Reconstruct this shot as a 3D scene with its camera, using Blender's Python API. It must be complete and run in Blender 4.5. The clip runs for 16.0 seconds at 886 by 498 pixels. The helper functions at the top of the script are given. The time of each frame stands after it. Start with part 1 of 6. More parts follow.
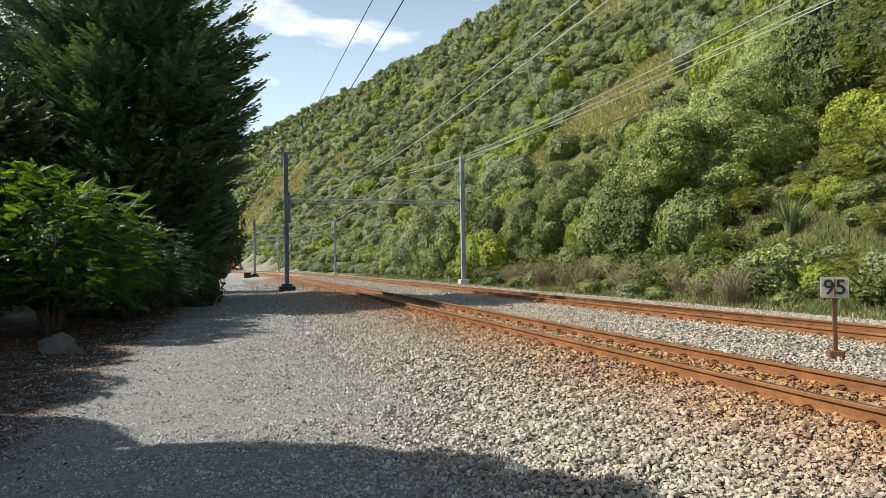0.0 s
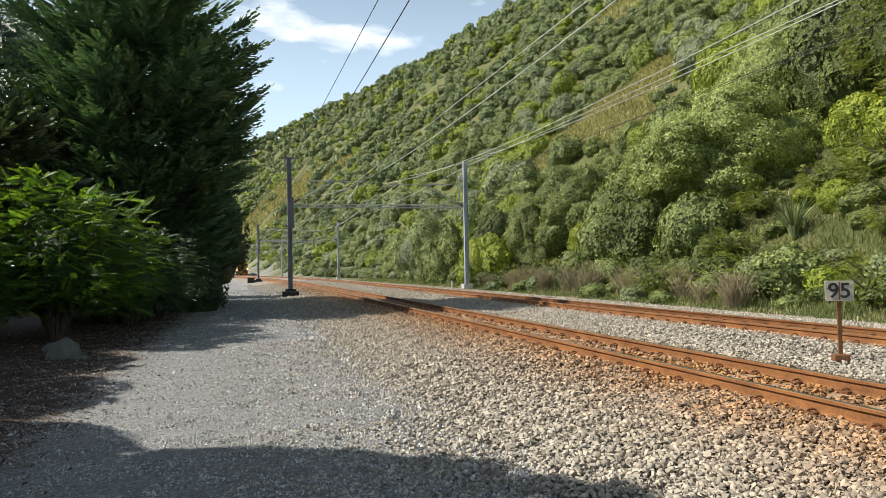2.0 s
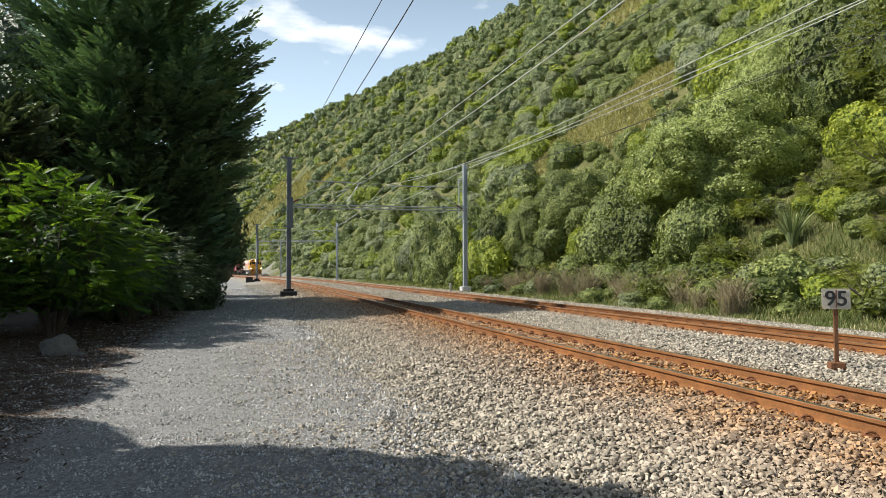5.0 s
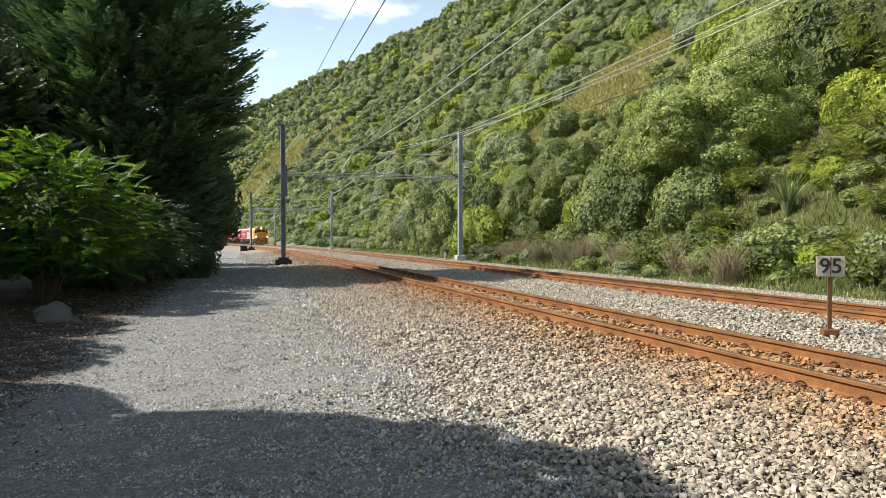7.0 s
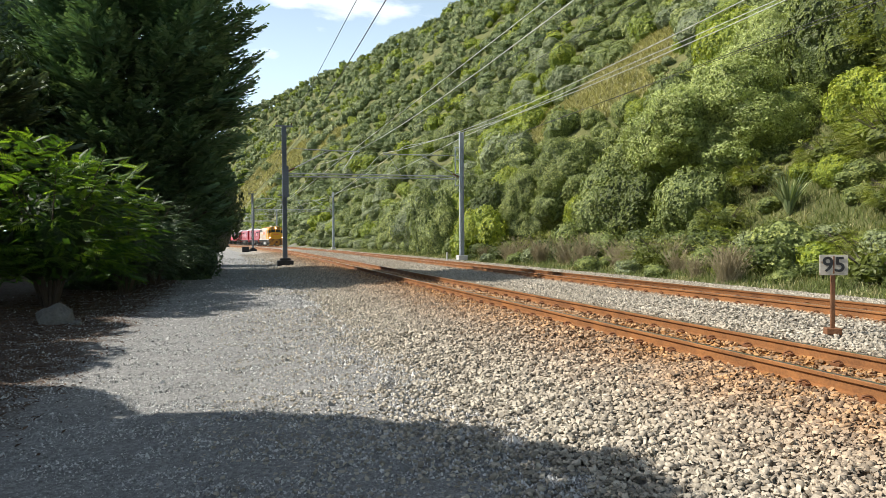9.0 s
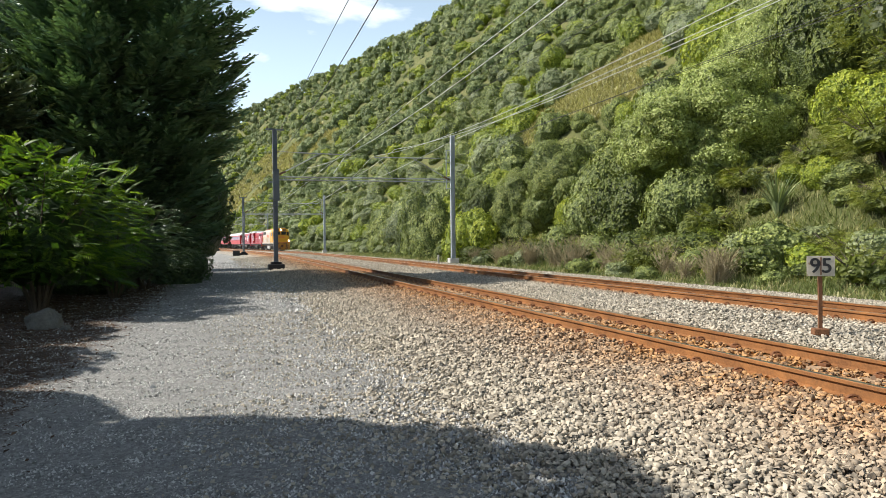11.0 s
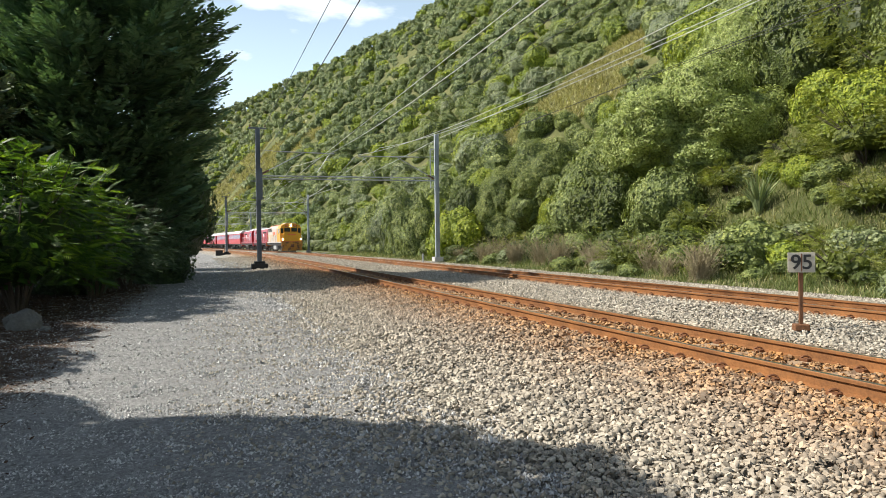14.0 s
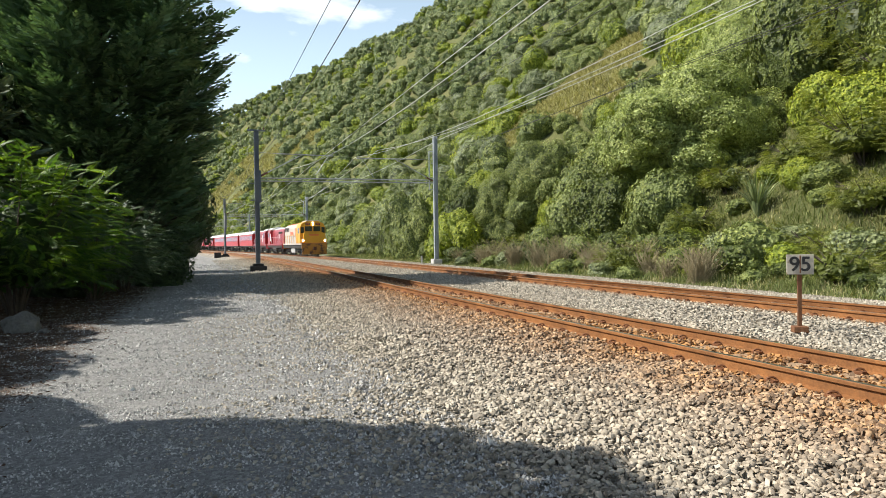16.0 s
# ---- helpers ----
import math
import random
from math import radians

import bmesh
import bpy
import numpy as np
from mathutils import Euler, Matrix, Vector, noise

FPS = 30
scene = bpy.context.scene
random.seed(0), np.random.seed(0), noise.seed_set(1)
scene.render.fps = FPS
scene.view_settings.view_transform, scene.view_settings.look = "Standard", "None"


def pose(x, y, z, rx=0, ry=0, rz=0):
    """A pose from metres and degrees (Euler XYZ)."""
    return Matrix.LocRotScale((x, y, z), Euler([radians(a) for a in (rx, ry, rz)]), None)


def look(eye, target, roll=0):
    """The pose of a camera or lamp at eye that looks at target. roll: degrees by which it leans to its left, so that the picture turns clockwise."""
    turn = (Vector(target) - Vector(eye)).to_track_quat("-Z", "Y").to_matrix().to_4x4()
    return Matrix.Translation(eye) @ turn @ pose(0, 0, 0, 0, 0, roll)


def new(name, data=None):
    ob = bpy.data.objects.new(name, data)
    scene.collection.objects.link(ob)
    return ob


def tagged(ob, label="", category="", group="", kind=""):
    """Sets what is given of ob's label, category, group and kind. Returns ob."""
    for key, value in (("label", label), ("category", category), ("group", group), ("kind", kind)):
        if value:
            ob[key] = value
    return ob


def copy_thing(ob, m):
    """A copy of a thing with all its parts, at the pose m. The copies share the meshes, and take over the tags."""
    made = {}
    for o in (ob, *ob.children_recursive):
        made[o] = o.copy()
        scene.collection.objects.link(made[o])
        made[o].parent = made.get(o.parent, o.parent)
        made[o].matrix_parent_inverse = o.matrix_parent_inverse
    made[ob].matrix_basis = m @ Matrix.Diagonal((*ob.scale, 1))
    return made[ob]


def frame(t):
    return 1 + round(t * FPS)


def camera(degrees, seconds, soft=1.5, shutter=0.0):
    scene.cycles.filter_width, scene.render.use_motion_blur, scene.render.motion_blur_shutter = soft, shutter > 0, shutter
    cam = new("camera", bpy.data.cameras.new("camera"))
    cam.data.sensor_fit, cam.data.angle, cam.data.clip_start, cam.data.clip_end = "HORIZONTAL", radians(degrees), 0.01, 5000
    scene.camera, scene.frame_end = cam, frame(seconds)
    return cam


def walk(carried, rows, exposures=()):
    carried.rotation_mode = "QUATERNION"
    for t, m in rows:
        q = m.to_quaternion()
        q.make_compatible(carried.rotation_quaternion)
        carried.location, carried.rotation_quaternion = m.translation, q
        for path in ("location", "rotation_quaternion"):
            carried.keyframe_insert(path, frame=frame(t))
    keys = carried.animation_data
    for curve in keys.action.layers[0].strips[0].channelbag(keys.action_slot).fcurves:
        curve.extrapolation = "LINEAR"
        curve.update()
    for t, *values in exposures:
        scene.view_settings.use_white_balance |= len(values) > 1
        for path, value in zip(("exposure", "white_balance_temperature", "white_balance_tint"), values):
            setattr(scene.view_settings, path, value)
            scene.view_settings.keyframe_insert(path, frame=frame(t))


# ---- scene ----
EXPO = 0.72
SUNAZ = -87.0
SUNEL = 45.0
SUNPOW = 5.0
cam = camera(66.0, 16.0, soft=0.5)
# seconds, eye x y z, pitch, roll, yaw in degrees
PATH = [
    (0.0, 0.002, -0.023, 1.656, 1.126, 0.837, 0.127),
    (0.5, -0.001, -0.016, 1.652, 1.004, 1.141, 0.261),
    (1.0, -0.004, -0.009, 1.653, 1.169, 0.881, 0.347),
    (1.5, -0.002, -0.013, 1.650, 1.393, 0.668, 0.368),
    (2.0, -0.000, -0.028, 1.655, 1.508, 1.005, 0.403),
    (2.5, 0.004, -0.031, 1.651, 1.499, 0.813, 0.086),
    (3.0, -0.002, -0.027, 1.649, 1.888, 0.400, 0.580),
    (5.5, 0.007, -0.045, 1.642, 1.563, -0.165, 0.002),
    (6.0, 0.003, -0.027, 1.628, 0.422, -0.093, -0.615),
    (6.5, -0.002, -0.006, 1.624, -0.418, -0.071, -0.195),
    (7.0, -0.004, 0.002, 1.617, -0.880, 0.051, -0.155),
    (7.5, -0.006, 0.016, 1.617, -1.137, 0.148, 0.018),
    (8.0, -0.005, 0.012, 1.619, -1.042, 0.203, 0.121),
    (8.5, -0.007, 0.017, 1.618, -0.889, 0.161, 0.075),
    (9.0, -0.006, 0.019, 1.617, -0.865, 0.295, -0.019),
    (11.5, 0.011, -0.007, 1.616, -0.602, 0.566, -1.213),
    (12.0, 0.011, 0.007, 1.612, -1.070, 0.202, -2.381),
    (12.5, 0.005, -0.001, 1.602, -1.087, 0.679, -2.664),
    (13.0, -0.002, 0.008, 1.603, -1.033, 0.329, -2.312),
    (13.5, 0.002, 0.009, 1.600, -1.003, 0.576, -2.060),
    (14.0, 0.005, 0.008, 1.600, -0.719, 0.731, -2.043),
    (14.5, 0.007, 0.001, 1.604, -0.780, 0.792, -2.037),
    (15.0, 0.006, 0.004, 1.605, -0.786, 0.775, -2.167),
    (15.5, 0.002, 0.003, 1.602, -0.665, 0.707, -2.105),
    (16.0, 0.005, 0.011, 1.601, -0.542, 0.761, -2.146),
]
walk(cam, [(t, pose(x, y, z, 90 + p, r, w)) for t, x, y, z, p, r, w in PATH],
     exposures=[(0.0, EXPO - 0.16), (5.6, EXPO - 0.16), (7.0, EXPO), (16.0, EXPO)])

# ---- light ----
SUN_AZ = radians(SUNAZ)      # from +y towards +x, where the sun stands
SUN_EL = radians(SUNEL)
world = bpy.data.worlds.new("sky")
scene.world = world
world.use_nodes = True
wn, wl = world.node_tree.nodes, world.node_tree.links
sky = wn.new("ShaderNodeTexSky")
sky.sky_type = "NISHITA"
sky.sun_disc = False
sky.sun_elevation = SUN_EL
sky.sun_rotation = SUN_AZ
sky.air_density, sky.dust_density, sky.ozone_density = 1.0, 1.5, 1.0
bg = wn["Background"]
bg.inputs["Strength"].default_value = 0.056
# a few soft fair-weather clouds low over the hill
tc = wn.new("ShaderNodeTexCoord")
mp = wn.new("ShaderNodeMapping")
mp.inputs["Scale"].default_value = (2.2, 2.2, 6.5)
mp.inputs["Location"].default_value = (0.3, 0.1, 0.55)
cn = wn.new("ShaderNodeTexNoise")
cn.inputs["Scale"].default_value = 1.7
cn.inputs["Detail"].default_value = 7.0
cn.inputs["Roughness"].default_value = 0.52
cr = wn.new("ShaderNodeValToRGB")
cr.color_ramp.elements[0].position, cr.color_ramp.elements[1].position = 0.61, 0.74
# bright haze that thickens towards the horizon
sep = wn.new("ShaderNodeSeparateXYZ")
hz_r = wn.new("ShaderNodeValToRGB")
hz_r.color_ramp.elements[0].position, hz_r.color_ramp.elements[0].color = 0.02, (0.95, 0.95, 0.95, 1)
hz_r.color_ramp.elements[1].position, hz_r.color_ramp.elements[1].color = 0.50, (0.08, 0.08, 0.08, 1)
hzm = wn.new("ShaderNodeMixRGB")
hzm.inputs["Color2"].default_value = (12.6, 16.2, 19.2, 1)
cmx = wn.new("ShaderNodeMixRGB")
cmx.inputs["Color2"].default_value = (18.5, 18.7, 18.9, 1)
wl.new(tc.outputs["Generated"], mp.inputs["Vector"])
wl.new(tc.outputs["Generated"], sep.inputs["Vector"])
wl.new(sep.outputs["Z"], hz_r.inputs["Fac"])
wl.new(hz_r.outputs["Color"], hzm.inputs["Fac"])
wl.new(sky.outputs["Color"], hzm.inputs["Color1"])
wl.new(mp.outputs["Vector"], cn.inputs["Vector"])
dotp = wn.new("ShaderNodeVectorMath")
dotp.operation = "DOT_PRODUCT"
dotp.inputs[1].default_value = Vector((-0.155, 0.925, 0.345)).normalized()
mpd = wn.new("ShaderNodeMapRange")
mpd.inputs["From Min"].default_value, mpd.inputs["From Max"].default_value = 0.985, 0.9985
mpd.inputs["To Min"].default_value, mpd.inputs["To Max"].default_value = -0.02, 0.14
adn = wn.new("ShaderNodeMath")
adn.operation = "ADD"
wl.new(tc.outputs["Generated"], dotp.inputs[0])
wl.new(dotp.outputs["Value"], mpd.inputs["Value"])
wl.new(mpd.outputs["Result"], adn.inputs[0])
wl.new(cn.outputs["Fac"], adn.inputs[1])
wl.new(adn.outputs[0], cr.inputs["Fac"])
wl.new(cr.outputs["Color"], cmx.inputs["Fac"])
wl.new(hzm.outputs["Color"], cmx.inputs["Color1"])
wl.new(cmx.outputs["Color"], bg.inputs["Color"])
sun = new("sun", bpy.data.lights.new("sun", "SUN"))
sun.data.energy = SUNPOW
sun.data.angle = radians(0.53)
sun.data.color = (1.0, 0.955, 0.87)
sun_from = Vector((math.sin(SUN_AZ) * math.cos(SUN_EL), math.cos(SUN_AZ) * math.cos(SUN_EL), math.sin(SUN_EL)))
sun.matrix_basis = look(sun_from * 50, (0, 0, 0))


# ---- materials ----
def mat(name, rough=0.7, metal=0.0, spec=0.4):
    m = bpy.data.materials.new(name)
    m.use_nodes = True
    b = m.node_tree.nodes["Principled BSDF"]
    b.inputs["Roughness"].default_value = rough
    b.inputs["Metallic"].default_value = metal
    b.inputs["Specular IOR Level"].default_value = spec
    return m, m.node_tree.nodes, m.node_tree.links, b


def coords(n, l, scale=1.0, space="Object"):
    c = n.new("ShaderNodeTexCoord")
    mpg = n.new("ShaderNodeMapping")
    mpg.inputs["Scale"].default_value = (scale,) * 3 if not isinstance(scale, tuple) else scale
    l.new(c.outputs[space], mpg.inputs["Vector"])
    return mpg.outputs["Vector"]


def fractal(n, l, vec, scale, detail=4.0, rough=0.55):
    t = n.new("ShaderNodeTexNoise")
    t.inputs["Scale"].default_value, t.inputs["Detail"].default_value = scale, detail
    t.inputs["Roughness"].default_value = rough
    l.new(vec, t.inputs["Vector"])
    return t.outputs["Fac"]


def ramp(n, l, fac, stops):
    r = n.new("ShaderNodeValToRGB")
    while len(r.color_ramp.elements) < len(stops):
        r.color_ramp.elements.new(0.5)
    for e, (p, c) in zip(r.color_ramp.elements, stops):
        e.position, e.color = p, (*c, 1)
    l.new(fac, r.inputs["Fac"])
    return r.outputs["Color"]


def mix(n, l, fac, a, b, blend="MIX"):
    m = n.new("ShaderNodeMixRGB")
    m.blend_type = blend
    for key, v in (("Fac", fac), ("Color1", a), ("Color2", b)):
        if isinstance(v, (int, float)):
            m.inputs[key].default_value = v
        elif isinstance(v, tuple):
            m.inputs[key].default_value = (*v, 1)
        else:
            l.new(v, m.inputs[key])
    return m.outputs["Color"]


def bump(n, l, b, height, strength=0.4, dist=0.02):
    bp = n.new("ShaderNodeBump")
    bp.inputs["Strength"].default_value, bp.inputs["Distance"].default_value = strength, dist
    l.new(height, bp.inputs["Height"])
    l.new(bp.outputs["Normal"], b.inputs["Normal"])


def surface(name, dark, light, scale=6.0, rough=0.7, metal=0.0, grain=0.3, dist=0.01, spec=0.4, wear=None, wear_at=0.62):
    """Two scales of variation, a fine relief, and patches of wear if given."""
    m, n, l, b = mat(name, rough, metal, spec)
    v = coords(n, l)
    big = fractal(n, l, v, scale * 0.22, 4)
    fine = fractal(n, l, v, scale * 4, 5, 0.65)
    c = ramp(n, l, mix(n, l, 0.45, big, fine), [(0.32, dark), (0.68, light)])
    if wear:
        c = mix(n, l, ramp(n, l, fractal(n, l, v, scale * 0.9, 6, 0.7), [(wear_at, (0, 0, 0)), (wear_at + 0.1, (1, 1, 1))]), c, wear)
    l.new(c, b.inputs["Base Color"])
    bump(n, l, b, fine, grain, dist)
    return m


def leafage(name, dark, mid, light, gloss=0.5, through_light=0.25, patch=0.05, spec=0.35, cells=0.0):
    """Leaves: colour varies leaf by leaf, and by stands over the slope. cells: leaf clusters per metre on closed foliage."""
    m, n, l, b = mat(name, gloss, 0.0, spec)
    geo = n.new("ShaderNodeNewGeometry")
    at = n.new("ShaderNodeAttribute")
    at.attribute_name = "tint"
    stand = fractal(n, l, geo.outputs["Position"], patch, 3)
    f1 = mix(n, l, 0.22, at.outputs["Fac"], geo.outputs["Random Per Island"])
    f2 = mix(n, l, 0.3, f1, stand)
    if cells:
        vo = n.new("ShaderNodeTexVoronoi")
        vo.inputs["Scale"].default_value = cells
        vo.inputs["Randomness"].default_value = 1.0
        l.new(geo.outputs["Position"], vo.inputs["Vector"])
        f2 = mix(n, l, 0.42, f2, vo.outputs["Color"])
        rough_n = fractal(n, l, geo.outputs["Position"], cells * 0.45, 5, 0.75)
        bump(n, l, b, mix(n, l, 0.5, vo.outputs["Distance"], rough_n), 1.0, 1.1 / cells)
    c = ramp(n, l, f2, [(0.15, dark), (0.5, mid), (0.85, light)])
    l.new(c, b.inputs["Base Color"])
    tr = n.new("ShaderNodeBsdfTranslucent")
    l.new(mix(n, l, 1.0, c, (1.0, 1.05, 0.45), "MULTIPLY"), tr.inputs["Color"])
    ms = n.new("ShaderNodeMixShader")
    ms.inputs["Fac"].default_value = through_light
    l.new(b.outputs["BSDF"], ms.inputs[1])
    l.new(tr.outputs["BSDF"], ms.inputs[2])
    l.new(ms.outputs["Shader"], n["Material Output"].inputs["Surface"])
    return m


def stone_mat(name, stops, rust=None):
    """Loose stones: each one its own shade; an iron stain near the rails where asked for."""
    m, n, l, b = mat(name, 0.85, 0, 0.25)
    geo = n.new("ShaderNodeNewGeometry")
    v = coords(n, l)
    fine = fractal(n, l, v, 60, 4, 0.6)
    f1 = mix(n, l, 0.3, geo.outputs["Random Per Island"], fine)
    c = ramp(n, l, f1, stops)
    if rust:
        at = n.new("ShaderNodeAttribute")
        at.attribute_name = "rust"
        ir = ramp(n, l, f1, [(0.2, rust[0]), (0.8, rust[1])])
        wob = fractal(n, l, v, 1.6, 4, 0.65)
        fac = mix(n, l, 1.0, at.outputs["Fac"], ramp(n, l, wob, [(0.3, (0.6, 0.6, 0.6)), (0.6, (1, 1, 1))]), "MULTIPLY")
        c = mix(n, l, fac, c, ir)
    l.new(c, b.inputs["Base Color"])
    bump(n, l, b, fine, 0.35, 0.006)
    return m


ROCK_STOPS = [(0.0, (0.14, 0.122, 0.096)), (0.45, (0.325, 0.287, 0.228)), (1.0, (0.575, 0.517, 0.418))]
IRON = ((0.12, 0.050, 0.016), (0.47, 0.225, 0.062))
M_STONE = stone_mat("ballast_stone", ROCK_STOPS, IRON)
M_GRIT = stone_mat("road_grit", [(0.05, (0.085, 0.083, 0.079)), (0.5, (0.34, 0.332, 0.316)), (0.95, (0.74, 0.725, 0.69))])
M_RAIL = surface("rusty_rail", (0.095, 0.037, 0.012), (0.30, 0.126, 0.038), 9, 0.7, 0.0, 0.3, 0.003)
M_RAILHEAD = surface("worn_rail_head", (0.30, 0.27, 0.25), (0.52, 0.50, 0.48), 14, 0.28, 0.9, 0.1, 0.001)
M_SLEEPER = surface("stained_concrete_sleeper", (0.20, 0.12, 0.065), (0.42, 0.30, 0.19), 8, 0.85, 0, 0.4, 0.004)
M_CLIP = surface("rusted_clip", (0.09, 0.035, 0.015), (0.22, 0.09, 0.035), 20, 0.7, 0.2)
M_GALV = surface("weathered_galvanised_steel", (0.24, 0.26, 0.28), (0.44, 0.46, 0.47), 5, 0.5, 0.35, 0.1, 0.002)
M_GALVDARK = surface("dull_grey_painted_steel", (0.10, 0.115, 0.135), (0.19, 0.21, 0.235), 5, 0.55, 0.2, 0.1, 0.002)
M_TAR = surface("black_tarred_concrete", (0.010, 0.010, 0.011), (0.03, 0.03, 0.03), 6, 0.8, 0, 0.3)
M_CONC = surface("pale_concrete", (0.32, 0.31, 0.29), (0.5, 0.49, 0.46), 6, 0.85, 0, 0.3)
M_WIRE = surface("bare_copper_wire", (0.42, 0.43, 0.40), (0.62, 0.63, 0.58), 3, 0.4, 0.3)
M_WIREDARK = surface("dark_stranded_wire", (0.03, 0.03, 0.032), (0.07, 0.07, 0.07), 3, 0.6, 0.3)
M_PORC = surface("brown_porcelain", (0.10, 0.05, 0.035), (0.18, 0.09, 0.06), 10, 0.25)
M_BARK = surface("grey_brown_bark", (0.035, 0.027, 0.021), (0.11, 0.085, 0.065), 12, 0.9, 0, 0.8, 0.03)
M_TWIG = surface("dry_twigs", (0.17, 0.135, 0.075), (0.36, 0.30, 0.18), 14, 0.9, 0, 0.4)
M_BOULDER = surface("grey_boulder", (0.06, 0.058, 0.052), (0.17, 0.165, 0.15), 5, 0.9, 0, 0.8, 0.03)
M_RUSTPOST = surface("rusty_steel_post", (0.10, 0.042, 0.02), (0.24, 0.11, 0.05), 10, 0.8, 0.1)
M_SIGN = surface("weathered_cream_paint", (0.40, 0.36, 0.29), (0.56, 0.51, 0.42), 8, 0.6, 0, 0.1, wear=(0.26, 0.18, 0.11), wear_at=0.60)
M_BLACK = surface("black_paint", (0.012, 0.012, 0.012), (0.03, 0.03, 0.03), 8, 0.5)
M_CYPRESS = leafage("cypress_foliage", (0.052, 0.098, 0.056), (0.140, 0.235, 0.120), (0.29, 0.40, 0.18), 0.6, 0.15, 0.25)
M_CYPRESS2 = leafage("grey_green_cypress_foliage", (0.050, 0.075, 0.045), (0.115, 0.155, 0.090), (0.22, 0.27, 0.15), 0.6, 0.15, 0.25)
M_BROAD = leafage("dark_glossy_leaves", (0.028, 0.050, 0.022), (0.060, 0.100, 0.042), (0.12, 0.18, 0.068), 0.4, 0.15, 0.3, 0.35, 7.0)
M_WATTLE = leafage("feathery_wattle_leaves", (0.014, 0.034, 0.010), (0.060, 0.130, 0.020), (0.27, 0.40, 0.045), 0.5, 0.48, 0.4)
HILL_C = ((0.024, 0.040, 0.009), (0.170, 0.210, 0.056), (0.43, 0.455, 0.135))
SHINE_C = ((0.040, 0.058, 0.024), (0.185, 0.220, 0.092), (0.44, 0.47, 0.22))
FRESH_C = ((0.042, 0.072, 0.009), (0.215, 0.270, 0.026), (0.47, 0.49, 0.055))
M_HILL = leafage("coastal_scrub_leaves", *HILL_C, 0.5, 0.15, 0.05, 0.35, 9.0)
# distance haze is mixed into these paler, bluer leaf colours
M_HILLFAR = leafage("haze_tinted_scrub_leaves", (0.034, 0.055, 0.020), (0.178, 0.222, 0.088), (0.42, 0.452, 0.185), 0.6, 0.12, 0.02, 0.25, 3.4)
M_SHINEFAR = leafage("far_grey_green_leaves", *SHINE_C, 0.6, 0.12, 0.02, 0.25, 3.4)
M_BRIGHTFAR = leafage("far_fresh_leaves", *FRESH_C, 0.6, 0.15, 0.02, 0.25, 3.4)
M_SHINE = leafage("grey_green_shiny_leaves", *SHINE_C, 0.42, 0.15, 0.06, 0.45, 9.0)
M_BRIGHT = leafage("fresh_green_leaves", *FRESH_C, 0.45, 0.2, 0.06, 0.35, 9.0)
M_GREAT = leafage("light_green_shiny_leaves", (0.030, 0.050, 0.010), (0.27, 0.325, 0.080), (0.60, 0.65, 0.23), 0.38, 0.22, 0.5, 0.45, 9.0)
M_OLIVE = leafage("olive_feathery_leaves", (0.040, 0.058, 0.012), (0.155, 0.180, 0.034), (0.33, 0.34, 0.075), 0.5, 0.3, 0.4)
M_DEEP = leafage("deep_green_leaves", (0.022, 0.036, 0.008), (0.075, 0.100, 0.018), (0.17, 0.195, 0.036), 0.45, 0.15, 0.06, 0.35, 9.0)
M_DRY = leafage("dry_grass", (0.17, 0.16, 0.065), (0.39, 0.36, 0.18), (0.60, 0.56, 0.32), 0.8, 0.25, 0.2, 0.2)
M_GRASS = leafage("long_green_grass", (0.06, 0.085, 0.025), (0.13, 0.165, 0.05), (0.25, 0.26, 0.10), 0.6, 0.3, 0.3, 0.25)
M_FLAX = leafage("flax_blades", (0.09, 0.13, 0.06), (0.21, 0.26, 0.12), (0.40, 0.44, 0.22), 0.4, 0.2, 0.5, 0.5)
M_LITTER = leafage("fallen_brown_litter", (0.035, 0.022, 0.015), (0.085, 0.052, 0.035), (0.17, 0.11, 0.075), 0.85, 0.05, 0.5, 0.2)


def bed_mat():
    """Ballast too far off for single stones, stained with iron along the rails."""
    m, n, l, b = mat("ballast_bed", 0.9, 0, 0.2)
    v = coords(n, l)
    vo = n.new("ShaderNodeTexVoronoi")
    vo.inputs["Scale"].default_value = 17
    l.new(v, vo.inputs["Vector"])
    at = n.new("ShaderNodeAttribute")
    at.attribute_name = "rust"
    mid = fractal(n, l, v, 1.6, 4, 0.65)
    f1 = mix(n, l, 0.25, vo.outputs["Color"], mid)
    c = ramp(n, l, f1, [(0.1, (0.11, 0.10, 0.085)), (0.5, (0.27, 0.25, 0.21)), (0.95, (0.52, 0.48, 0.41))])
    ir = ramp(n, l, f1, [(0.2, IRON[0]), (0.8, IRON[1])])
    fac = mix(n, l, 1.0, at.outputs["Fac"], ramp(n, l, mid, [(0.3, (0.6, 0.6, 0.6)), (0.6, (1, 1, 1))]), "MULTIPLY")
    l.new(mix(n, l, fac, c, ir), b.inputs["Base Color"])
    bump(n, l, b, vo.outputs["Distance"], 1.0, 0.05)
    return m


M_BED = bed_mat()


# ---- helpers for meshes ----
def part(name, bm, material, parent=None, label=""):
    me = bpy.data.meshes.new(name)
    bm.to_mesh(me)
    bm.free()
    for mm in (material if isinstance(material, (list, tuple)) else [material]):
        me.materials.append(mm)
    ob = new(name, me)
    if parent is not None:
        ob.parent = parent
    if label:
        ob["label"] = label
    return ob


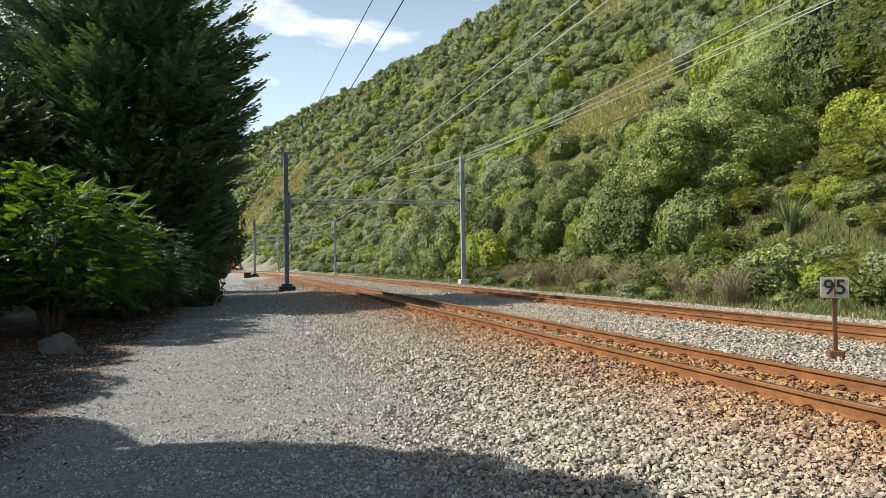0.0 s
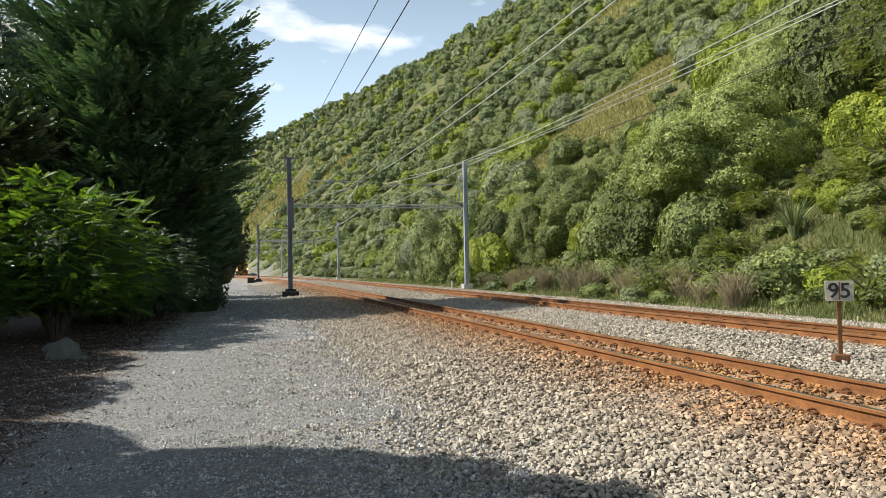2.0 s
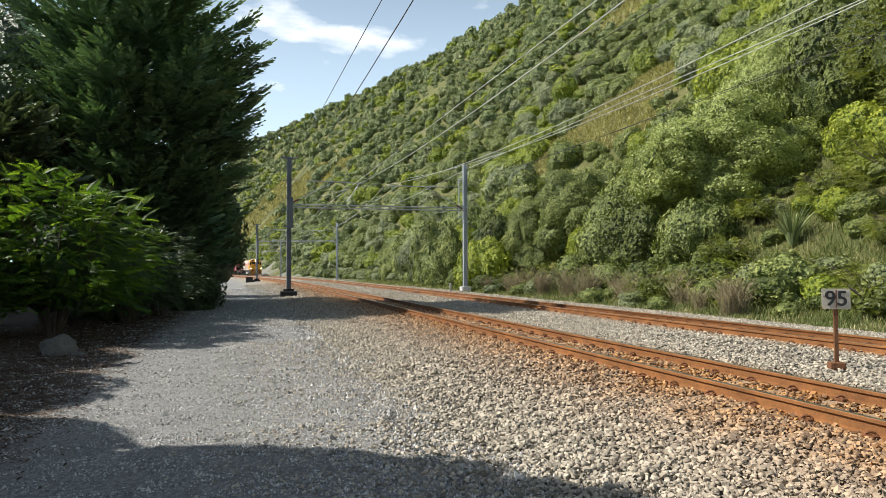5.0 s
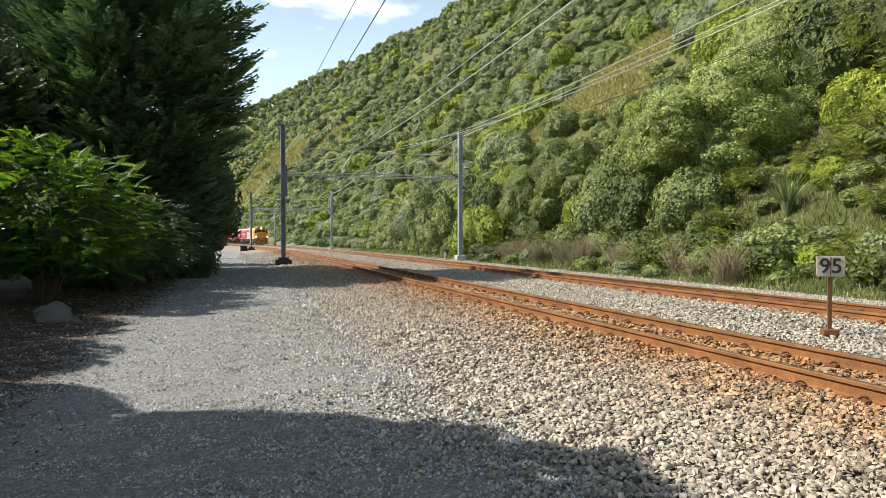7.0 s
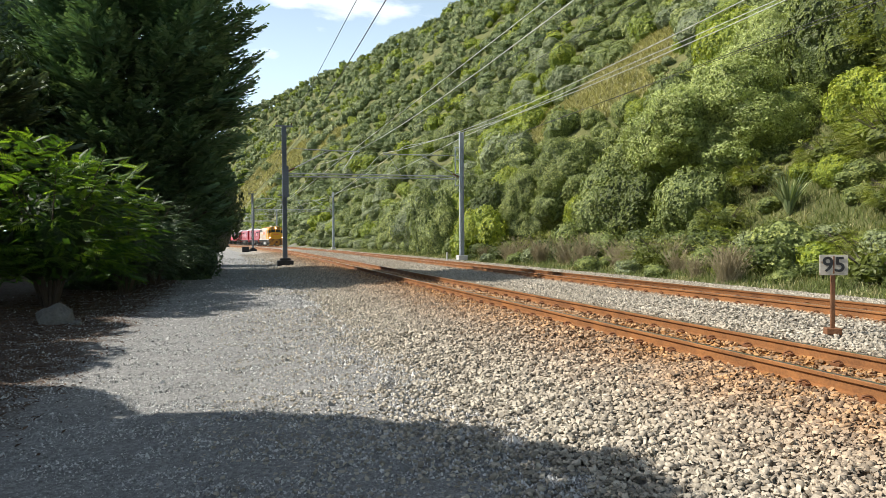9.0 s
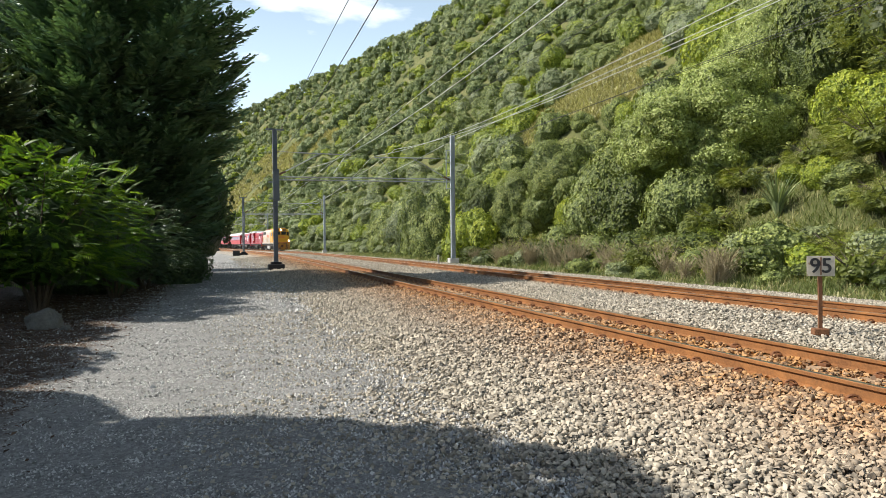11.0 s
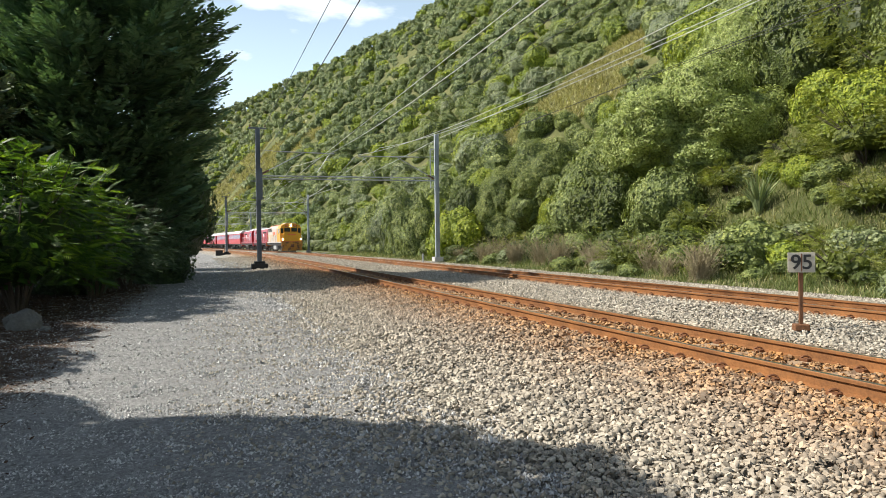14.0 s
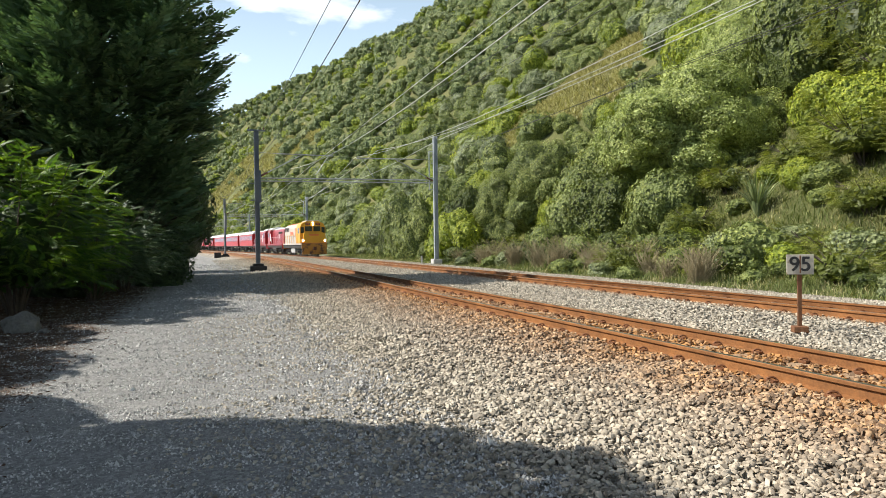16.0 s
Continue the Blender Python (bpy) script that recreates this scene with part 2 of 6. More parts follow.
def solid(name, verts, faces, material, parent=None, label="", smooth=False, attrs=None):
    """A mesh from arrays; attrs: float values per vertex."""
    me = bpy.data.meshes.new(name)
    verts = np.asarray(verts, dtype=np.float32)
    faces = np.asarray(faces, dtype=np.int32)
    k = faces.shape[1]
    me.vertices.add(len(verts))
    me.vertices.foreach_set("co", verts.ravel())
    me.loops.add(faces.size)
    me.loops.foreach_set("vertex_index", faces.ravel())
    me.polygons.add(len(faces))
    me.polygons.foreach_set("loop_start", np.arange(0, faces.size, k, dtype=np.int32))
    me.polygons.foreach_set("use_smooth", np.broadcast_to(np.asarray(smooth, dtype=bool), len(faces)).copy())
    me.update(calc_edges=True)
    for key, val in (attrs or {}).items():
        a = me.attributes.new(key, "FLOAT", "POINT")
        a.data.foreach_set("value", np.asarray(val, dtype=np.float32))
    me.materials.append(material)
    ob = new(name, me)
    if parent is not None:
        ob.parent = parent
    if label:
        ob["label"] = label
    return ob


def empty(name, m=None):
    ob = new(name)
    if m is not None:
        ob.matrix_basis = m
    return ob


def box(bm, sx, sy, sz, at=(0, 0, 0), bevel=0.0, turn=None):
    m = Matrix.Translation(at) @ (turn if turn else Matrix.Identity(4))
    r = bmesh.ops.create_cube(bm, size=1.0, matrix=m @ Matrix.Diagonal((sx, sy, sz, 1)))
    if bevel:
        es = list({e for v in r["verts"] for e in v.link_edges})
        bmesh.ops.bevel(bm, geom=es, offset=bevel, segments=2, affect="EDGES", profile=0.6)
    return bm


def rod(bm, a, b, r1, r2=None, seg=8):
    a, b = Vector(a), Vector(b)
    d = b - a
    m = Matrix.Translation((a + b) / 2) @ d.to_track_quat("Z", "Y").to_matrix().to_4x4()
    bmesh.ops.create_cone(bm, cap_ends=True, segments=seg, radius1=r1, radius2=r1 if r2 is None else r2, depth=d.length, matrix=m)
    return bm


def tube(points, r, seg=5):
    """Arrays of a thin tube along points (a wire)."""
    p = np.asarray(points, float)
    d = np.gradient(p, axis=0)
    d /= np.linalg.norm(d, axis=1)[:, None]
    side = np.cross(d, [0, 0, 1.0])
    side /= np.maximum(np.linalg.norm(side, axis=1)[:, None], 1e-6)
    up = np.cross(side, d)
    a = np.linspace(0, 2 * np.pi, seg, endpoint=False)
    v = p[:, None, :] + r * (np.cos(a)[None, :, None] * side[:, None, :] + np.sin(a)[None, :, None] * up[:, None, :])
    n = len(p)
    i, j = np.meshgrid(np.arange(n - 1), np.arange(seg), indexing="ij")
    j2 = (j + 1) % seg
    f = np.stack([i * seg + j, i * seg + j2, (i + 1) * seg + j2, (i + 1) * seg + j], -1).reshape(-1, 4)
    return v.reshape(-1, 3), f


# ---- the line of the railway ----
EYE_Z = 1.62
RAIL_Z = EYE_Z - 1.249
GAUGE = 0.5685        # half the distance between rail heads
SPACING = 5.02        # from the near track's middle to the far track's
STEP = 0.5
_s = np.arange(-40, 460, STEP)
_h = np.clip(_s, 0, 183)
_a = 0.3026 - 0.000871 * _h + 3.9275e-5 * _h ** 2 / 2 - 3.688e-7 * _h ** 3 / 6
_dx, _dy = -np.sin(_a), np.cos(_a)
_x = np.concatenate([[0], np.cumsum((_dx[1:] + _dx[:-1]) / 2 * STEP)])
_y = np.concatenate([[0], np.cumsum((_dy[1:] + _dy[:-1]) / 2 * STEP)])
_i0 = int(np.argmin(abs(_s)))
_x, _y = _x - _x[_i0] + 6.064, _y - _y[_i0]


def line(s, off=0.0):
    """Plan position at chainage s, off metres right of the near track's middle; and the heading."""
    x, y = np.interp(s, _s, _x), np.interp(s, _s, _y)
    a = np.interp(s, _s, _a)
    return x + off * np.cos(a), y + off * np.sin(a), a


def from_line(x, y):
    """Chainage and offset of plan points."""
    x, y = np.asarray(x, float).ravel(), np.asarray(y, float).ravel()
    s, o = np.empty(len(x)), np.empty(len(x))
    for k in range(0, len(x), 4000):
        xx, yy = x[k:k + 4000], y[k:k + 4000]
        d = (xx[:, None] - _x[None, ::2]) ** 2 + (yy[:, None] - _y[None, ::2]) ** 2
        i = d.argmin(1) * 2
        s[k:k + 4000] = _s[i] + (xx - _x[i]) * _dx[i] + (yy - _y[i]) * _dy[i]
        o[k:k + 4000] = (xx - _x[i]) * _dy[i] - (yy - _y[i]) * _dx[i]
    return s, o


# crest of the hill: a straight line at 35 degrees, CREST_L metres from the origin, highest where it is nearest
CREST_L = 200.0
CN = (math.cos(radians(35)), math.sin(radians(35)))
FOOT = SPACING + 9.0


def waves(x, y, size, seed=0.0):
    """Smooth pseudo-random relief, about -1 to 1."""
    k = 2 * np.pi / size
    return (np.sin(k * (0.83 * x + 0.31 * y) + seed) * np.cos(k * (-0.41 * x + 0.92 * y) + 1.7 * seed)
            + 0.6 * np.sin(k * 2.1 * (0.55 * x - 0.74 * y) + 2.3 * seed + 1)) / 1.6


def hill_z(x, y, o=None):
    x, y = np.asarray(x, float).ravel(), np.asarray(y, float).ravel()
    if o is None:
        o = from_line(x, y)[1]
    u = o - FOOT
    w = CREST_L - (x * CN[0] + y * CN[1])
    t = np.clip(u / np.maximum(u + w, 1.0), 0, 1)
    crest = np.interp(y * CN[0] - x * CN[1], [150, 235, 300, 420, 620], [123, 117.5, 112.5, 111.5, 111.5])
    z = crest * t ** 0.93
    z = np.where(w < 0, crest + 0.35 * w, z)
    z = z + waves(x, y, 46, 0.4) * 2.6 * np.clip(t * 6, 0, 1) * np.clip(w / 60 + 0.12, 0.12, 1)
    z = np.where(u <= 0, 0, z)
    # the bank rises a little towards the scrub already before the slope
    return z + np.clip((o - SPACING - 3.2) / 6.0, 0, 1) * 0.7


def bed_profile(o):
    """Height of the ballast over the road, across both tracks."""
    k = np.array([-4.2, -3.6, -2.7, -1.75, -1.2, 1.5, 2.5, 3.5, 6.3, 7.4, 8.5, 9.1])
    top = RAIL_Z - 0.155
    z = np.array([-0.06, 0.012, 0.085, top - 0.03, top, top, top - 0.07, top, top, top - 0.03, top - 0.06, 0.05])
    return np.interp(o, k, z)


# ---- ground: one sheet from the sea side over the hill to the horizon ----
def sheet_axis(lo, hi, f0, f1, fine):
    mid = np.arange(f0, f1, fine)
    up = f1 + np.cumsum(fine * 1.13 ** np.arange(1, 60))
    dn = f0 - np.cumsum(fine * 1.13 ** np.arange(1, 60))
    a = np.concatenate([dn[dn > lo][::-1], mid, up[up < hi]])
    return np.concatenate([[lo], a, [hi]])


def full_ground_mat():
    m, n, l, b = mat("ground_surface", 0.93, 0, 0.18)
    v = coords(n, l)

    def vor(scale):
        t = n.new("ShaderNodeTexVoronoi")
        t.inputs["Scale"].default_value = scale
        l.new(v, t.inputs["Vector"])
        return t
    va, vb = vor(34), vor(80)
    big = fractal(n, l, v, 0.35, 5, 0.6)
    mid = fractal(n, l, v, 3.0, 5, 0.65)
    fine = fractal(n, l, v, 1.1, 6, 0.7)
    road = ramp(n, l, va.outputs["Color"], [(0.1, (0.07, 0.069, 0.066)), (0.55, (0.24, 0.236, 0.226)), (0.95, (0.56, 0.55, 0.52))])
    road = mix(n, l, 0.5, road, ramp(n, l, vb.outputs["Color"], [(0.1, (0.10, 0.099, 0.095)), (0.55, (0.25, 0.245, 0.235)), (0.95, (0.48, 0.47, 0.44))]))
    road = mix(n, l, 0.35, road, ramp(n, l, mix(n, l, 0.5, big, mid), [(0.3, (0.18, 0.177, 0.170)), (0.7, (0.33, 0.323, 0.308))]))
    lit = ramp(n, l, mix(n, l, 0.5, mid, vb.outputs["Color"]), [(0.25, (0.045, 0.032, 0.024)), (0.55, (0.105, 0.078, 0.06)), (0.8, (0.20, 0.16, 0.13))])
    slope = ramp(n, l, mix(n, l, 0.5, fractal(n, l, v, 0.06, 5, 0.6), fine), [(0.3, (0.045, 0.055, 0.018)), (0.5, (0.105, 0.112, 0.040)), (0.72, (0.215, 0.195, 0.085))])
    al = n.new("ShaderNodeAttribute")
    al.attribute_name = "litter"
    ash = n.new("ShaderNodeAttribute")
    ash.attribute_name = "slope"
    ma = n.new("ShaderNodeMath")
    ma.operation = "ADD"
    l.new(al.outputs["Fac"], ma.inputs[0])
    mb = n.new("ShaderNodeMath")
    mb.operation = "MULTIPLY_ADD"
    l.new(mix(n, l, 0.5, fine, mid), mb.inputs[0])
    mb.inputs[1].default_value, mb.inputs[2].default_value = 1.6, -0.8
    l.new(mb.outputs[0], ma.inputs[1])
    fac = ramp(n, l, ma.outputs[0], [(0.35, (0, 0, 0)), (0.65, (1, 1, 1))])
    c = mix(n, l, fac, road, lit)
    c = mix(n, l, ash.outputs["Fac"], c, slope)
    l.new(c, b.inputs["Base Color"])
    bump(n, l, b, mix(n, l, 0.5, va.outputs["Distance"], vb.outputs["Distance"]), 1.0, 0.03)
    return m


def road_relief(x, y):
    return 0.032 * waves(x, y, 3.7, 1.0) + 0.016 * waves(x, y, 1.1, 2.0)


gx, gy = sheet_axis(-2600, 2600, -13, 16, 0.35), sheet_axis(-2600, 2600, 1, 46, 0.45)
XX, YY = np.meshgrid(gx, gy, indexing="ij")
shape = XX.shape
px, py = XX.ravel(), YY.ravel()
ps, po = from_line(px, py)
near = (px ** 2 + py ** 2) < 900 ** 2
pz = np.where(po > SPACING + 3.0, hill_z(px, py, po), 0.0)
pz = np.where(near, pz, np.minimum(pz, 60) * 0 + np.where(po > 60, 40.0, 0.0))
pz = np.where((po > -4.0) & (po < SPACING + 3.0), -0.12, pz)
pz = np.where((po <= -4.0), road_relief(px, py) * np.clip(40 / (1 + np.hypot(px, py)), 0, 1), pz)
pz = np.where(po < -9.0, pz + np.clip((-9.0 - po) / 8, 0, 1) * 0.35, pz)
GI = np.arange(len(px)).reshape(shape)
gf = np.stack([GI[:-1, :-1], GI[1:, :-1], GI[1:, 1:], GI[:-1, 1:]], -1).reshape(-1, 4)
litter = np.clip((-po - 7.0) / 1.6, 0, 1.2)
litter = np.where(po > 0, 0, litter)
slope = np.clip((po - SPACING - 3.6) / 0.5, 0, 1)
ground = solid("ground", np.stack([px, py, pz], 1), gf, full_ground_mat(), smooth=True, attrs={"litter": litter, "slope": slope})
tagged(ground, "grey crushed-rock access road, leaf litter and grassy hillside", "ground", kind="structure")


def road_z(x, y):
    x, y = np.asarray(x, float).ravel(), np.asarray(y, float).ravel()
    o = from_line(x, y)[1]
    z = road_relief(x, y) * np.clip(40 / (1 + np.hypot(x, y)), 0, 1)
    return z + np.clip((-9.0 - o) / 8, 0, 1) * 0.35


# ---- ballast bed ----
def rust_of(o):
    d1 = np.minimum(abs(o - GAUGE), abs(o + GAUGE))
    d2 = np.minimum(abs(o - SPACING - GAUGE), abs(o - SPACING + GAUGE))
    r = np.exp(-(d1 / 0.62) ** 2) + 0.0
    r = np.where((o < -GAUGE), np.exp(-((-o - GAUGE) / 1.4) ** 2), r)
    r = np.where(abs(o) < GAUGE, 1.0, r)
    return np.clip(np.maximum(r, 0.75 * np.exp(-(d2 / 0.33) ** 2)), 0, 1)


bs = np.concatenate([np.arange(-30, 45, 0.3), np.arange(45, 200, 1.0), np.arange(200, 450, 5.0)])
bo = np.concatenate([np.arange(-4.3, 9.1, 0.2), [9.1]])
SS, OO = np.meshgrid(bs, bo, indexing="ij")
bx, by, _ = line(SS.ravel(), OO.ravel())
bz = bed_profile(OO.ravel()) + 0.03 * waves(bx, by, 0.9, 3) * (abs(OO.ravel() + 2.4) < 1.4) + 0.012 * waves(bx, by, 0.45, 5) - 0.02
GI = np.arange(SS.size).reshape(SS.shape)
bf = np.stack([GI[:-1, :-1], GI[:-1, 1:], GI[1:, 1:], GI[1:, :-1]], -1).reshape(-1, 4)[:, ::-1]
bed = solid("ballast_bed", np.stack([bx, by, bz], 1), bf, M_BED, smooth=True, attrs={"rust": rust_of(OO.ravel())})
tagged(bed, "grey stone ballast bed stained orange beside the rails", "ballast", kind="structure")

# ---- rails, sleepers, clips ----
PROFILE = [(-0.063, 0), (0.063, 0), (0.063, 0.012), (0.013, 0.026), (0.011, 0.105), (0.034, 0.116), (0.034, 0.146),
           (0.027, 0.153), (-0.027, 0.153), (-0.034, 0.146), (-0.034, 0.116), (-0.011, 0.105), (-0.013, 0.026), (-0.063, 0.012)]


def rail(off, parent):
    s = np.concatenate([np.arange(-30, 60, 1.0), np.arange(60, 450, 3.0)])
    prof = np.array(PROFILE)
    k = len(prof)
    x, y, a = line(s)
    v = np.stack([x[:, None] + (off + prof[None, :, 0]) * np.cos(a)[:, None],
                  y[:, None] + (off + prof[None, :, 0]) * np.sin(a)[:, None],
                  np.broadcast_to(RAIL_Z - 0.153 + prof[None, :, 1], (len(s), k))], -1).reshape(-1, 3)
    i, j = np.meshgrid(np.arange(len(s) - 1), np.arange(k), indexing="ij")
    j2 = (j + 1) % k
    f = np.stack([i * k + j, i * k + j2, (i + 1) * k + j2, (i + 1) * k + j], -1).reshape(-1, 4)
    ob = solid("rail", v, f, M_RAIL, parent, "rusty steel rail with a polished running surface")
    ob.data.materials.append(M_RAILHEAD)
    mi = np.where(np.tile(np.arange(k), len(s) - 1) == 7, 1, 0).astype(np.int32)
    ob.data.polygons.foreach_set("material_index", mi)
    return ob


def sleeper_mesh():
    bm = bmesh.new()
    box(bm, 2.13, 0.23, 0.18, (0, 0, -0.09), 0.02)
    me = bpy.data.meshes.new("sleeper")
    bm.to_mesh(me)
    bm.free()
    me.materials.append(M_SLEEPER)
    return me


def clip_mesh():
    """A bent spring clip with its shoulder, beside the rail foot."""
    pts = []
    for k in range(13):
        a = k / 12 * 1.6 * math.pi
        pts.append((0.036 * math.cos(a), -0.045 + 0.09 * k / 12, 0.026 + 0.022 * math.sin(a)))
    v, f = tube(pts, 0.012, 5)
    me = bpy.data.meshes.new("clip")
    me.from_pydata([tuple(p) for p in v], [], [tuple(int(i) for i in q) for q in f])
    bm = bmesh.new()
    bm.from_mesh(me)
    box(bm, 0.07, 0.12, 0.035, (0.02, 0, 0.01), 0.006)
    bm.to_mesh(me)
    bm.free()
    me.materials.append(M_CLIP)
    return me


ME_SLEEPER, ME_CLIP = sleeper_mesh(), clip_mesh()
tracks = []
for name_label, off0 in (("rusty railway track on stained sleepers, ballast piled on its shoulder", 0.0),
                         ("rusty railway track beside the scrub bank, carrying the train", SPACING)):
    trk = empty("railway_track")
    tagged(trk, name_label, "railway track", group="the two tracks", kind="structure")
    tracks.append(trk)
    for g in (-GAUGE, GAUGE):
        rail(off0 + g, trk)
rngt = np.random.default_rng(5)
for trk, off0, s1 in ((tracks[0], 0.0, 62), (tracks[1], SPACING, 45)):
    for k, s in enumerate(np.arange(-6, s1, 0.68)):
        x, y, a = line(s, off0)
        ob = new("sleeper", ME_SLEEPER)
        ob.parent = trk
        ob.matrix_basis = pose(float(x), float(y), RAIL_Z - 0.153 - 0.004 + rngt.uniform(-0.006, 0.004), 0, 0, math.degrees(a) + rngt.uniform(-0.7, 0.7))
        if s < 28:
            for g in (-GAUGE, GAUGE):
                for side in (-1, 1):
                    x, y, a = line(s, off0 + g + side * 0.085)
                    cl = new("rail_clip", ME_CLIP)
                    cl.parent = trk
                    cl.matrix_basis = pose(float(x), float(y), RAIL_Z - 0.153, 0, 0, math.degrees(a) + (180 if side < 0 else 0))


# ---- loose stones (ballast and road grit) ----
def stones(name, x, y, z, size, material, label, category, flat=0.8, attrs=None, seed=1):
    r = np.random.default_rng(seed)
    n = len(x)
    base = np.array([(-1, -1, -1), (1, -1, -1), (1, 1, -1), (-1, 1, -1), (-1, -1, 1), (1, -1, 1), (1, 1, 1), (-1, 1, 1)], float) * 0.5
    v = np.repeat(base[None], n, 0) * (1 + r.uniform(-0.42, 0.3, (n, 8, 3)))
    v[:, :, 0] *= r.uniform(0.9, 1.5, n)[:, None]
    v[:, :, 2] *= r.uniform(flat * 0.7, flat * 1.3, n)[:, None]
    q = r.normal(size=(n, 4)) * np.array([1, 0.28, 0.28, 1])
    q /= np.linalg.norm(q, axis=1)[:, None]
    w, a, b_, c = q.T
    rot = np.stack([np.stack([1 - 2 * (b_ * b_ + c * c), 2 * (a * b_ - c * w), 2 * (a * c + b_ * w)], -1),
                    np.stack([2 * (a * b_ + c * w), 1 - 2 * (a * a + c * c), 2 * (b_ * c - a * w)], -1),
                    np.stack([2 * (a * c - b_ * w), 2 * (b_ * c + a * w), 1 - 2 * (a * a + b_ * b_)], -1)], 1)
    v = np.einsum("nij,nkj->nki", rot, v) * size[:, None, None]
    v += np.stack([x, y, z], -1)[:, None, :]
    quad = np.array([(4, 5, 6, 7), (0, 1, 5, 4), (1, 2, 6, 5), (2, 3, 7, 6), (3, 0, 4, 7)])
    f = (np.arange(n)[:, None, None] * 8 + quad[None]).reshape(-1, 4)
    at = {k: np.repeat(val, 8) for k, val in (attrs or {}).items()}
    ob = solid(name, v.reshape(-1, 3), f, material, attrs=at, smooth=np.repeat(r.uniform(size=n) < 0.45, 5))
    return tagged(ob, label, category, kind="stuff")


def scatter_bed(s0, s1, o0, o1, per_m2, seed):
    r = np.random.default_rng(seed)
    n = int((s1 - s0) * (o1 - o0) * per_m2)
    s, o = r.uniform(s0, s1, n), r.uniform(o0, o1, n)
    x, y, _ = line(s, o)
    return s, o, x, y


def chips(name, x, y, z, size, material, label, category, attrs=None, seed=1):
    """Small broken stones half sunk into what they lie on: four sides and an off-centre top."""
    r = np.random.default_rng(seed)
    m = len(x)
    turn = r.uniform(0, 6.28, m)
    ang = np.array([0, 1.4, 3.0, 4.7])[None, :] + r.uniform(-0.45, 0.45, (m, 4))
    rad = size[:, None] * r.uniform(0.45, 0.95, (m, 4))
    st = r.uniform(0.5, 0.95, m)[:, None]
    lx, ly = np.cos(ang) * rad, np.sin(ang) * rad * st
    ct, sn = np.cos(turn)[:, None], np.sin(turn)[:, None]
    foot = np.stack([x[:, None] + lx * ct - ly * sn, y[:, None] + lx * sn + ly * ct, z[:, None] - size[:, None] * r.uniform(0.05, 0.3, (m, 4))], -1)
    top = np.stack([x + r.normal(size=m) * size * 0.28, y + r.normal(size=m) * size * 0.28, z + size * r.uniform(0.3, 0.8, m)], -1)
    v = np.concatenate([foot, top[:, None, :]], 1)
    tri = np.array([(0, 1, 4), (1, 2, 4), (2, 3, 4), (3, 0, 4)])
    f = (np.arange(m)[:, None, None] * 5 + tri[None]).reshape(-1, 3)
    ob = solid(name, v.reshape(-1, 3), f, material, attrs={k: np.repeat(val, 5) for k, val in (attrs or {}).items()})
    return tagged(ob, label, category, kind="stuff")


def bed_top(s, o):
    x, y, _ = line(s, o)
    z = np.maximum(bed_profile(o), np.where(o < -3.4, road_z(x, y), -1.0))
    return x, y, z + 0.03 * waves(x, y, 0.9, 3) * (abs(o + 2.4) < 1.4)


def clear_of_ties(s, o, r):
    on_tie = (abs((s + 6 + 0.34) % 0.68 - 0.34) < 0.13) & (abs(o) < 1.12) & (r.uniform(size=len(s)) < 0.72)
    return s[~on_tie], o[~on_tie]


